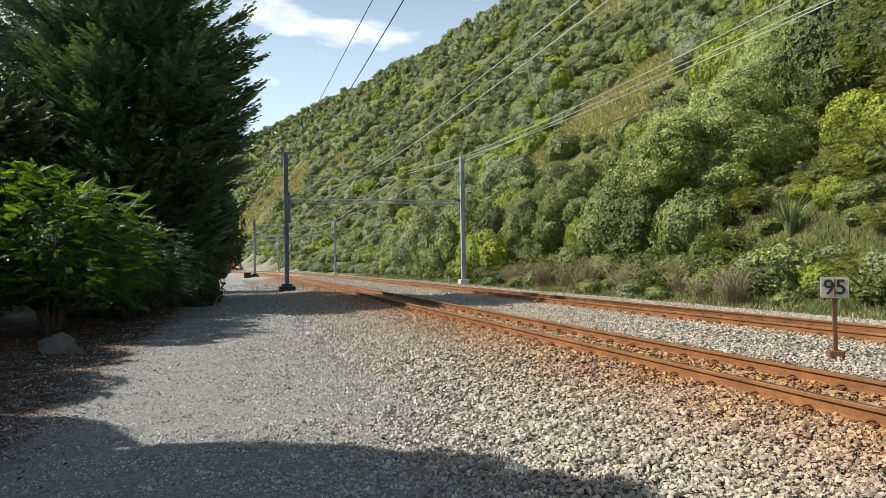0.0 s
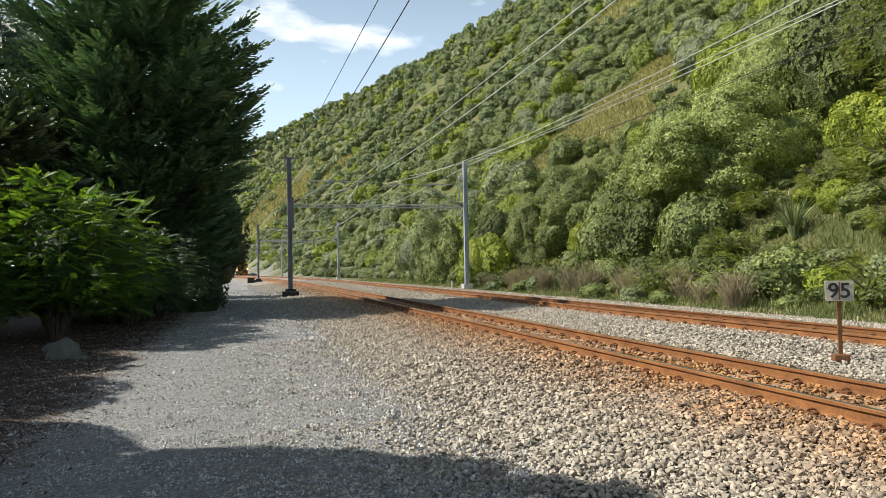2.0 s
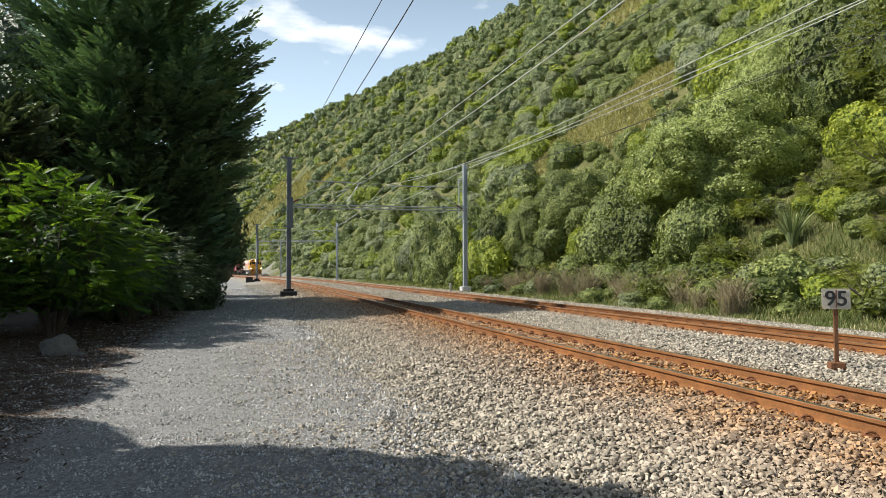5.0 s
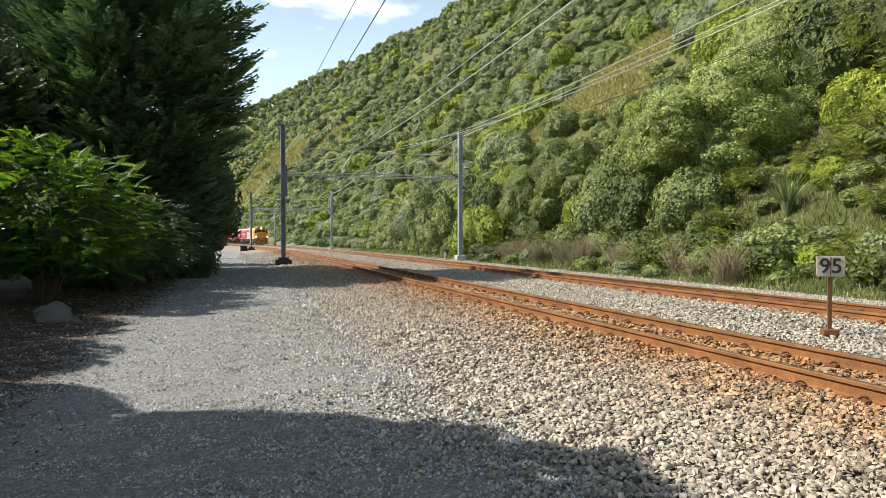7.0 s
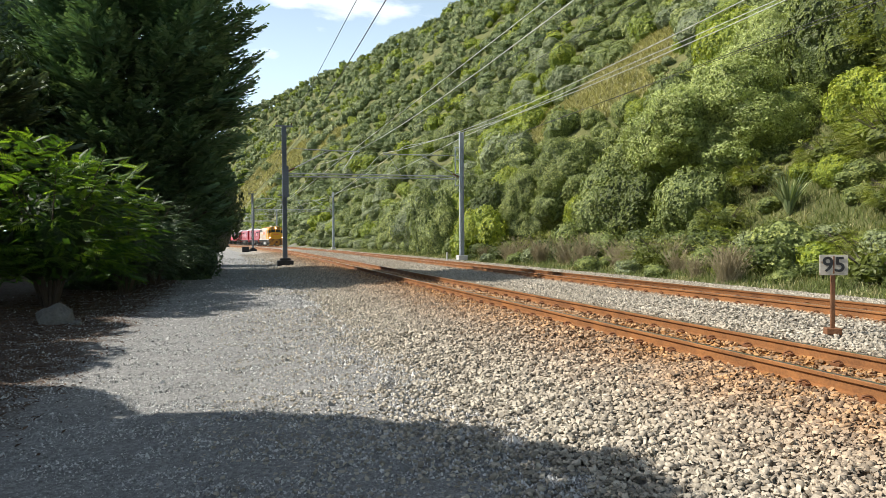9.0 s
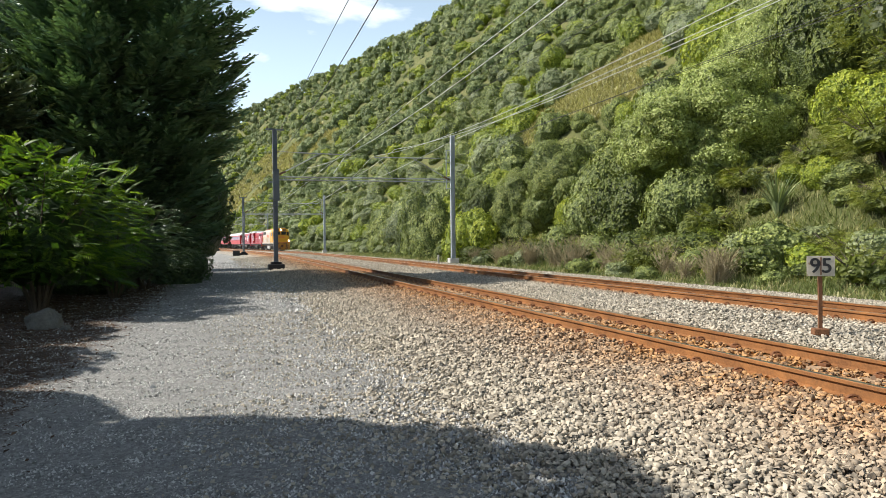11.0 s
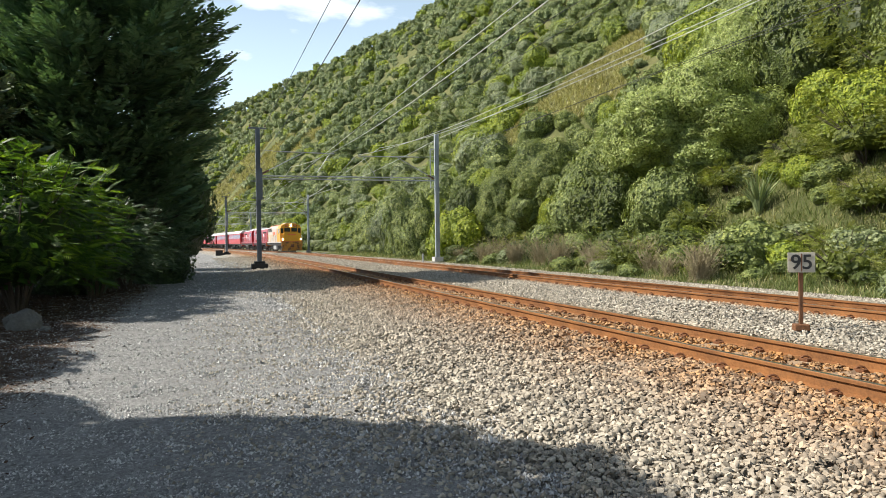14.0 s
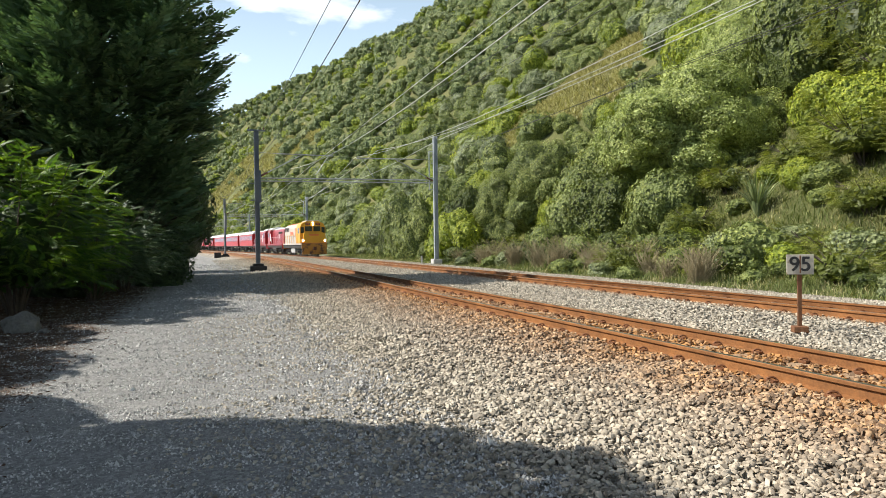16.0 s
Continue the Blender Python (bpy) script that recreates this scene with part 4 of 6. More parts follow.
def cypress(name, x, y, height, R, label, material, seed, limbs=120, low=0.10, rise=0.10, twigs=26):
    r = np.random.default_rng(seed)
    z0 = float(road_z([x], [y])[0])
    th = empty(name, pose(x, y, z0))
    tagged(th, label, "tree", group="trees beside the road")
    part("trunk", limb_tree(r, height, R * 0.8, 0.36, 18, 0.10), M_BARK, th)
    # boughs in loose tiers, each a flat plate of sprays with an upturned end
    k = np.arange(limbs)
    h = low + (1 - low) * ((k + r.uniform(0, 1, limbs)) / limbs) ** 0.92
    ang = k * 2.39996 + r.uniform(-0.5, 0.5, limbs)
    out = np.interp(h, [0, 0.12, 0.35, 0.6, 0.8, 0.93, 1.0], [0.60, 0.72, 0.80, 0.91, 1.0, 0.86, 0.50]) * R * r.uniform(0.72, 1.12, limbs)
    foot = np.stack([0 * h, 0 * h, h * (height - 0.9) - out * 0.06], 1)
    fwd = np.stack([np.cos(ang), np.sin(ang), np.zeros(limbs)], 1)
    lift = rise + 0.55 * np.clip((h - 0.78) / 0.22, 0, 1) ** 1.4 + r.normal(size=limbs) * 0.06
    bow = 0.10 + 0.08 * r.uniform(size=limbs)
    u = np.linspace(0.22, 1.0, twigs)[None, :] + r.uniform(-0.015, 0.015, (limbs, twigs))
    o = out[:, None]
    root = foot[:, None, :] + fwd[:, None, :] * (u * o * 0.86)[..., None]
    root[..., 2] += u * o * lift[:, None] + bow[:, None] * o * u ** 3 + r.normal(size=u.shape) * 0.10
    sg = np.where(np.arange(twigs) % 2 == 0, 1.0, -1.0)[None, :]
    sg = np.where(u > 0.95, 0.15 * sg, sg) * r.uniform(0.35, 1.1, u.shape)
    across = np.stack([-np.sin(ang), np.cos(ang), np.zeros(limbs)], 1)
    ax = unit(fwd[:, None, :] * 1.0 + across[:, None, :] * sg[..., None] + np.array([0, 0, 1.0]) * (lift[:, None] * 0.8 + 0.25 * u ** 2)[..., None] + r.normal(size=(limbs, twigs, 3)) * 0.12)
    ln = (0.42 * o * (1.12 - 0.62 * u) + 0.25) * r.uniform(0.65, 1.2, u.shape)
    flat = unit(np.array([0, 0, 1.0]) + r.normal(size=(limbs, twigs, 3)) * 0.28)
    v, tint = sprays(r, root.reshape(-1, 3), ax.reshape(-1, 3), flat.reshape(-1, 3), ln.ravel(), 28, 0.18)
    solid("crown", v, np.arange(len(v)).reshape(-1, 4), material, th, attrs={"tint": tint})
    for i in range(limbs):
        bm = bmesh.new()
        pts = [foot[i] + fwd[i] * q * out[i] * 0.86 + np.array([0, 0, q * out[i] * lift[i] + bow[i] * out[i] * q ** 3]) for q in (0, 0.45, 0.85)]
        rod(bm, pts[0], pts[1], 0.055, 0.035, 5)
        rod(bm, pts[1], pts[2], 0.035, 0.012, 5)
        part("bough", bm, M_BARK, th)
    return th


def broadleaf(name, x, y, z0, R, H, label, material, seed, leaves=5000, leaf=0.16, blobs=18, trunk=1.0, group="trees beside the road", category="tree", low=-0.55, core=0.88):
    r = np.random.default_rng(seed)
    th = empty(name, pose(x, y, z0, 0, 0, float(r.uniform(0, 360))))
    tagged(th, label, category, group=group)
    part("trunk", limb_tree(r, trunk + H, R, 0.05 + 0.03 * R, 8), M_BARK, th)
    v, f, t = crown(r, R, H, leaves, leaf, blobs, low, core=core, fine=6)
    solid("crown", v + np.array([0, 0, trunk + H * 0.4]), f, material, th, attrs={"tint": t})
    return th


def wattle(name, x, y, z0, R, H, label, fronds, seed, material, frond=0.34, pairs=7, group="wattle shrubs"):
    """Arching stems with feathery, twice-divided leaves."""
    r = np.random.default_rng(seed)
    th = empty(name, pose(x, y, z0))
    tagged(th, label, "shrub", group=group)
    bm = bmesh.new()
    for k in range(12):
        a = r.uniform(0, 6.28)
        m = Vector((math.cos(a) * R * 0.35, math.sin(a) * R * 0.35, H * 0.5))
        e = Vector((math.cos(a) * R * 0.8, math.sin(a) * R * 0.8, H * r.uniform(0.7, 0.98)))
        rod(bm, (0.1 * math.cos(a), 0.1 * math.sin(a), -0.1), m, 0.035, 0.022, 6)
        rod(bm, m, e, 0.022, 0.008, 5)
    part("stem", bm, M_BARK, th)
    d = unit(r.normal(size=(fronds, 3)))
    d[:, 2] = abs(d[:, 2]) * 1.3 - 0.6
    d = unit(d)
    lob = 1 + 0.2 * np.sin(5 * d[:, 0] + 3 * d[:, 2]) * np.cos(4 * d[:, 1] + 1)
    rad = lob * r.uniform(0.55, 1.0, fronds) ** 0.6
    base = d * rad[:, None] * np.array([R, R, H * 0.56]) + np.array([0, 0, H * 0.46])
    ax = unit(d * np.array([1, 1, 0.15]) + r.normal(size=d.shape) * np.array([0.45, 0.45, 0.2]) + np.array([0, 0, 0.12]))
    nrm = unit(np.array([0, 0, 1.0]) - ax * ax[:, 2:3] + r.normal(size=d.shape) * 0.45)
    side = unit(np.cross(ax, nrm))
    L = frond * r.uniform(0.6, 1.3, fronds)
    V = []
    for i in range(pairs):
        t = (i + 0.6) / pairs
        w = 0.48 * math.sin(math.pi * min(1, 0.25 + 0.75 * t)) ** 0.7
        for sg in (-1, 1):
            o = base + ax * (L * t)[:, None] - nrm * (L * 0.36 * t * t)[:, None]
            tip = o + side * (sg * w * L * 0.62)[:, None] + ax * (0.09 * L)[:, None] - nrm * (L * 0.10)[:, None]
            m1 = (o + tip) / 2 + ax * (L * 0.055)[:, None]
            m2 = (o + tip) / 2 - ax * (L * 0.035)[:, None]
            V.append(np.stack([o, m2, tip, m1], 1))
    v = np.stack(V, 1).reshape(-1, 3)
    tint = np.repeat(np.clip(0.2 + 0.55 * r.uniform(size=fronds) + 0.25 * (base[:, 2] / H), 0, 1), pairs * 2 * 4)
    # inner crown at half tint: the shade inside the shrub, put into its colour
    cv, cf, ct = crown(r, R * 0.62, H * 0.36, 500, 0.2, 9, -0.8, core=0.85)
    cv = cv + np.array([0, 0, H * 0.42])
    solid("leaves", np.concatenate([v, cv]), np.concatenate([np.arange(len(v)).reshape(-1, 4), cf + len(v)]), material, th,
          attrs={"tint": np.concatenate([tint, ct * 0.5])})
    return th


def boulder(x, y, rx, ry, rz, seed, label):
    r = np.random.default_rng(seed)
    bm = bmesh.new()
    bmesh.ops.create_icosphere(bm, subdivisions=4, radius=1.0)
    for v in bm.verts:
        n = noise.noise(v.co * 1.4 + Vector((seed, 0, 0))) * 0.28 + noise.noise(v.co * 4 + Vector((0, seed, 0))) * 0.07
        v.co = Vector((v.co.x * rx, v.co.y * ry, max(v.co.z, -0.4) * rz)) * (1 + n)
    for f in bm.faces:
        f.smooth = True
    ob = part("boulder", bm, M_BOULDER)
    ob.matrix_basis = pose(x, y, float(road_z([x], [y])[0]) + rz * 0.2, 0, 0, 30)
    return tagged(ob, label, "rock")


# trees and shrubs along the road
cypress("cypress_tree", -12.2, 27.0, 12.2, 4.9, "large dark cypress tree with upswept feathery sprays, standing beside the road", M_CYPRESS, 21, 190, 0.12, 0.05, 26)
cypress("cypress_tree", -13.1, 18.7, 6.5, 2.9, "smaller grey-green cypress with drooping sprays behind a shrub", M_CYPRESS2, 22, 70, 0.1, -0.02, 22)
broadleaf("broadleaf_tree", -23.0, 34.0, 0.3, 6.0, 6.0, "tall dark broadleaf tree behind the cypress", M_BROAD, 31, 9000, 0.34, 26, 7.0)
broadleaf("broadleaf_tree", -18.0, 24.0, 0.3, 4.5, 4.6, "dark broadleaf tree in the thicket beside the road", M_BROAD, 32, 6000, 0.30, 20, 3.5)
broadleaf("broadleaf_tree", -12.8, 34.5, 0.3, 3.0, 3.4, "dark bushy tree at the bend of the road", M_BROAD, 33, 7000, 0.20, 22, 1.7)
broadleaf("broadleaf_tree", -12.2, 29.5, 0.3, 2.5, 3.0, "dark leafy tree under the cypress", M_BROAD, 34, 6000, 0.18, 20, 1.2)
broadleaf("broadleaf_tree", -16.5, 42.0, 0.3, 3.0, 3.2, "dark bushy tree beyond the bend", M_BROAD, 35, 4000, 0.22, 18, 1.4)
# out of view; placed and sized to keep sun off the lower wattle fronds
broadleaf("broadleaf_tree", -17.2, 16.6, 0.3, 3.6, 4.0, "tall broadleaf tree out of view, placed to shade the shrubs", M_BROAD, 36, 7000, 0.28, 14, 3.5)
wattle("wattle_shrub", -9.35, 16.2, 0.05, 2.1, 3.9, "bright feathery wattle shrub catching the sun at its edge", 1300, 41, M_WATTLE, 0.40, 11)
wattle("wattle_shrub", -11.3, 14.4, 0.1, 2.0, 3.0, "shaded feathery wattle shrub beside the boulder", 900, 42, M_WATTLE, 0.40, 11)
# these two take the dark broadleaf colour as painted-in shade
wattle("wattle_shrub", -9.6, 20.6, 0.05, 1.8, 2.9, "low wattle shrub at the road's edge, leaf colour darkened as shade", 900, 43, M_BROAD, 0.36, 9)
wattle("wattle_shrub", -10.3, 24.3, 0.05, 1.9, 3.3, "wattle shrub under the cypress, leaf colour darkened as shade", 900, 44, M_BROAD, 0.36, 9)
broadleaf("understory_shrub", -10.6, 28.2, 0.05, 1.5, 1.7, "dark low shrub under the cypress at the road's edge", M_BROAD, 45, 2600, 0.14, 14, 0.2, "low shrubs", "shrub")
broadleaf("understory_shrub", -11.2, 22.4, 0.05, 1.8, 1.8, "dark low shrub between the tree trunks", M_BROAD, 46, 2400, 0.16, 14, 0.2, "low shrubs", "shrub")
broadleaf("understory_shrub", -12.3, 32.0, 0.05, 1.6, 1.5, "dark low shrub at the bend of the road", M_BROAD, 47, 2400, 0.16, 14, 0.2, "low shrubs", "shrub")
# the trees at the camera's back and side, whose shade lies on the road
broadleaf("shade_tree", -8.4, 4.3, 0.1, 2.5, 2.3, "leafy broadleaf tree that shades the road", M_BROAD, 51, 7000, 0.24, 14, 5.6, core=0.80)
broadleaf("shade_tree", -11.6, 9.3, 0.2, 2.6, 2.7, "leafy broadleaf tree beside the road", M_BROAD, 52, 4000, 0.26, 22, 2.5)
broadleaf("shade_tree", -12.3, 12.6, 0.2, 2.3, 2.5, "leafy broadleaf tree among the roadside shrubs", M_BROAD, 54, 3500, 0.26, 20, 2.0)
# unseen tree, added to keep sky light off the shaded road
broadleaf("shade_tree", -12.0, -5.0, 0.2, 6.5, 6.5, "unseen broad leafy tree added to block sky light", M_BROAD, 53, 7000, 0.42, 20, 5.0)
broadleaf("shade_tree", -10.6, 6.5, 0.2, 1.7, 1.7, "small leafy tree beside the road", M_BROAD, 55, 2500, 0.22, 16, 4.7)
boulder(-7.62, 13.4, 0.35, 0.32, 0.30, 3, "rounded grey boulder in the shade at the road's edge")
boulder(-7.1, 13.2, 0.10, 0.09, 0.07, 5, "small grey stone lying beside the boulder")

# ---- the scrub on the hill ----
SLIPS = [(18.5, 77.0, 8.5, 11.5, 0.0), (-86.0, 335.0, 19.0, 62.0, 27.0), (-42.0, 262.0, 6.0, 14.0, 30.0), (40, 150, 7, 16, -20)]


def on_slip(x, y, grow=1.0):
    hit = np.zeros(len(x), bool)
    for cx, cy, a, b, deg in SLIPS:
        c, s = math.cos(radians(deg)), math.sin(radians(deg))
        dx, dy = x - cx, y - cy
        u, w = c * dx + s * dy, -s * dx + c * dy
        k = 1 + 0.25 * np.sin(u * 0.6 + w * 0.35) + 0.15 * np.sin(w * 0.9)
        hit |= (u / a) ** 2 + (w / b) ** 2 < grow * k
    return hit


def in_view(x, y, margin=4.0):
    a = np.degrees(np.arctan2(x, y))
    return (y > 5) & (a > -38 - margin) & (a < 37 + margin)


def hill_scatter(d0, d1, space, seed, o_min):
    r = np.random.default_rng(seed)
    lim = d1 + 5
    g = np.arange(-lim, lim, space)
    X, Y = np.meshgrid(g, g[g > 0])
    X = X + r.uniform(-0.42, 0.42, X.shape) * space
    Y = Y + r.uniform(-0.42, 0.42, Y.shape) * space
    x, y = X.ravel(), Y.ravel()
    d = np.hypot(x, y)
    ok = (d >= d0) & (d < d1) & in_view(x, y)
    x, y = x[ok], y[ok]
    s, o = from_line(x, y)
    w = CREST_L - (x * CN[0] + y * CN[1])
    ok = (o > o_min) & (w > -6)
    x, y, o = x[ok], y[ok], o[ok]
    ok = ~on_slip(x, y) | (r.uniform(size=len(x)) < 0.06)
    x, y, o = x[ok], y[ok], o[ok]
    return x, y, hill_z(x, y, o), r


def scrub_mass(name, d0, d1, space, leaves, leaf, blobs, Rr, seed, o_min, material_list, label, fine=3):
    """Crowns of many sizes closing over the slope; leaf: its length in a crown of one metre."""
    x, y, z, r = hill_scatter(d0, d1, space, seed, o_min)
    temps = []
    for k in range(10):
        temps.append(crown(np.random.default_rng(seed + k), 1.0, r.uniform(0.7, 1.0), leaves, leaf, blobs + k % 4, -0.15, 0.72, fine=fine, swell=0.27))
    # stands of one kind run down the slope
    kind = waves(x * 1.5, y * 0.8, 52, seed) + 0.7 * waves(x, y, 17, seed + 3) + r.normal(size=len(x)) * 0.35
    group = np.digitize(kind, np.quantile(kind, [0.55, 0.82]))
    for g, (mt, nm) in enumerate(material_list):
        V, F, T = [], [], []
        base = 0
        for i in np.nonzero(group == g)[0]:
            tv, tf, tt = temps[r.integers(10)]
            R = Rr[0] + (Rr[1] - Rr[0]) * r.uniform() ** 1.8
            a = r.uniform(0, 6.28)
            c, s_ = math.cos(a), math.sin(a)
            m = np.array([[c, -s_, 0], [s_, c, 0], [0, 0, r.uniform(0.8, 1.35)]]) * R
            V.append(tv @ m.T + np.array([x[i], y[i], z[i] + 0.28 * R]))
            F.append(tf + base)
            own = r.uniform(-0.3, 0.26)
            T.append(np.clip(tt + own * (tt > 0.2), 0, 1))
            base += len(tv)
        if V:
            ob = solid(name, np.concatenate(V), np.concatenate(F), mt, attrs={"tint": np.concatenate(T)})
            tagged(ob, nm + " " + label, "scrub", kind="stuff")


KINDS = [(M_HILL, "mixed green"), (M_SHINE, "grey-green glossy"), (M_BRIGHT, "fresh yellow-green")]
FARKINDS = [(M_HILLFAR, "mixed green"), (M_SHINEFAR, "grey-green glossy"), (M_BRIGHTFAR, "fresh yellow-green")]
scrub_mass("hillside_scrub", 66, 135, 2.6, 560, 0.122, 7, (0.9, 2.9), 101, FOOT - 0.5, KINDS, "coastal scrub on the lower hillside")
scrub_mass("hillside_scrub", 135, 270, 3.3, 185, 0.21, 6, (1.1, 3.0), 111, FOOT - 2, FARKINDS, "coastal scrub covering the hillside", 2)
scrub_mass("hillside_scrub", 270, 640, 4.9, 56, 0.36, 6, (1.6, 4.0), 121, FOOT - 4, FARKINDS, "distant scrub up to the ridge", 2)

# nearer bushes, each a thing of its own; a few crowns shared between them
BUSH = {}


def bush_variant(key, material, seed, leaves, leaf, blobs, slim=0.62):
    r = np.random.default_rng(seed)
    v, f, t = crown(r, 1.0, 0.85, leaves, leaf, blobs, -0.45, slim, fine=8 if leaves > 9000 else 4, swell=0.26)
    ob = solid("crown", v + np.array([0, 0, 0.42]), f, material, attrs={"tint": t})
    me = ob.data
    bpy.data.objects.remove(ob)
    bm = bmesh.new()
    for k in range(4):
        a = k * 1.7 + seed
        rod(bm, (0.03 * k, 0, -0.25), (0.35 * math.cos(a), 0.35 * math.sin(a), 0.5), 0.05, 0.02, 6)
    tm = bpy.data.meshes.new("stems")
    bm.to_mesh(tm)
    bm.free()
    tm.materials.append(M_BARK)
    BUSH[key] = (me, tm)


for k, (key, mt) in enumerate((("mixed", M_HILL), ("mixed2", M_HILL), ("grey", M_SHINE), ("fresh", M_BRIGHT), ("dark", M_DEEP))):
    bush_variant(key, mt, 200 + k, 2800, 0.086, 10)
for k, (key, mt) in enumerate((("s_mixed", M_HILL), ("s_grey", M_SHINE), ("s_fresh", M_BRIGHT), ("s_mixed2", M_HILL), ("s_dark", M_DEEP))):
    bush_variant(key, mt, 220 + k, 1100, 0.115, 7)
bush_variant("great", M_GREAT, 210, 42000, 0.028, 30)
bush_variant("great2", M_HILL, 211, 24000, 0.034, 24)
BUSH_LABEL = {"mixed": "rounded green coastal shrub at the foot of the hill", "mixed2": "leafy green shrub on the hillside",
              "grey": "grey-green shrub with glossy leaves on the hillside", "fresh": "fresh yellow-green leafy bush beside the railway",
              "dark": "dark green bushy shrub on the lower slope", "great": "great mounded shrub of glossy light-green leaves",
              "great2": "broad domed green shrub beside the railway"}


for key in ("mixed", "grey", "fresh", "mixed2", "dark"):
    BUSH_LABEL["s_" + key] = {"mixed": "low green shrub on the bank beside the railway", "grey": "low grey-green shrub on the bank", "fresh": "low fresh-green shrub on the bank",
                              "mixed2": "small leafy shrub in the long grass", "dark": "low dark bramble on the bank"}[key]


def bush(key, x, y, z, R, H, turn=0.0):
    th = empty("bush")
    th.matrix_basis = pose(x, y, z, 0, 0, turn) @ Matrix.Diagonal((R, R, H, 1))
    tagged(th, BUSH_LABEL[key], "bush", group="bushes on the hill")
    for nm, me in zip(("crown", "stem"), BUSH[key]):
        c = new(nm, me)
        c.parent = th
    return th


def hz(x, y):
    return float(hill_z([x], [y])[0])


NAMED = [("great", 14.8, 36.6, 5.0, 4.4), ("great", 20.0, 39.5, 3.8, 4.4), ("mixed", 16.0, 44.0, 3.2, 3.6), ("great2", 9.2, 48.0, 3.7, 4.2), ("great2", 6.6, 50.5, 2.6, 3.8),
         ("fresh", 3.0, 50.5, 2.4, 3.0), ("fresh", 9.0, 43.5, 1.5, 1.9), ("mixed", -0.6, 62.5, 2.8, 5.0), ("fresh", 1.6, 63.0, 2.4, 4.0),
         ("dark", 4.2, 56.0, 2.6, 4.2), ("mixed2", 0.3, 57.5, 2.0, 3.2), ("grey", 11.4, 52.5, 1.9, 2.1), ("dark", 21.0, 35.0, 3.4, 5.0),
         ("mixed", 23.5, 41.0, 4.0, 5.0), ("fresh", 21.0, 47.0, 3.6, 3.8), ("mixed2", 13.5, 54.0, 1.8, 1.9), ("dark", 26.0, 33.0, 3.6, 5.5),
         ("mixed", 2.0, 68.0, 3.4, 4.6), ("grey", -2.6, 72.0, 3.0, 4.0), ("mixed2", -5.2, 77.0, 2.8, 3.6), ("dark", -2.2, 67.0, 1.8, 3.4)]
for i, (key, x, y, R, H) in enumerate(NAMED):
    bush(key, x, y, hz(x, y) - 0.08 * H, R, H * 1.08, 67.0 * i)


def fill_bushes():
    x, y, z, r = hill_scatter(24, 66, 3.0, 303, FOOT + 0.3)
    keys = ["mixed", "mixed2", "grey", "fresh", "dark", "mixed", "mixed2", "fresh"]
    for i in range(len(x)):
        if any((x[i] - n[1]) ** 2 + (y[i] - n[2]) ** 2 < (0.75 * n[3]) ** 2 for n in NAMED):
            continue
        R = r.uniform(1.5, 2.7) if not (8 < x[i] < 24 and 45 < y[i] < 66) else r.uniform(1.1, 1.7)
        if y[i] < 33 and x[i] < 18:
            R = r.uniform(0.7, 1.2)
        if on_slip(x[i:i + 1], y[i:i + 1], 1.3)[0] or (y[i] < 29.2 and 11.5 < x[i] < 15.8):
            continue
        bush(keys[r.integers(8)], float(x[i]), float(y[i]), float(z[i]) - 0.1 * R, R, R * r.uniform(1.0, 1.4), float(r.uniform(0, 360)))


fill_bushes()


# ---- verge: low scrub, grass, flax, dry twigs ----
def verge_scrub():
    r = np.random.default_rng(77)
    keys = ["s_mixed", "s_grey", "s_dark", "s_mixed2", "s_dark"]
    for s in np.arange(14, 150, 1.25):
        for o, hh in ((SPACING + 5.0, 0.8), (SPACING + 6.4, 1.2), (SPACING + 7.9, 1.6)):
            if r.uniform() < (0.45 if s < 60 else 0.25) or (s > 60 and hh < 1):
                continue
            if s < 34 and hh < 1.3 and r.uniform() < 0.5:
                continue
            so = float(s + r.uniform(-0.6, 0.6))
            x, y, _ = line(so, o + r.uniform(-0.5, 0.5))
            if not in_view(np.array([x]), np.array([y]))[0]:
                continue
            R = hh * r.uniform(0.6, 1.0)
            bush(keys[r.integers(5)], float(x), float(y), hz(float(x), float(y)) - 0.05, R, R * r.uniform(0.7, 1.1), float(r.uniform(0, 360)))


def bank_scrub():
    """Low growth that closes over the steeper bank below the great shrubs."""
    r = np.random.default_rng(79)
    keys = ["s_mixed", "s_grey", "s_fresh", "s_mixed2", "s_dark"]
    for s in np.arange(13.5, 36, 1.35):
        for o in np.arange(SPACING + 6.5, SPACING + 15, 1.5):
            x, y, _ = line(float(s + r.uniform(-0.6, 0.6)), float(o + r.uniform(-0.6, 0.6)))
            x, y = float(x), float(y)
            if r.uniform() < 0.3 or not in_view(np.array([x]), np.array([y]))[0] or math.hypot(x - 14.2, y - 27.2) < 1.5:
                continue
            R = r.uniform(0.55, 1.05)
            bush(keys[r.integers(5)], x, y, hz(x, y) - 0.08, R, R * r.uniform(0.6, 0.95), float(r.uniform(0, 360)))


verge_scrub()
bank_scrub()


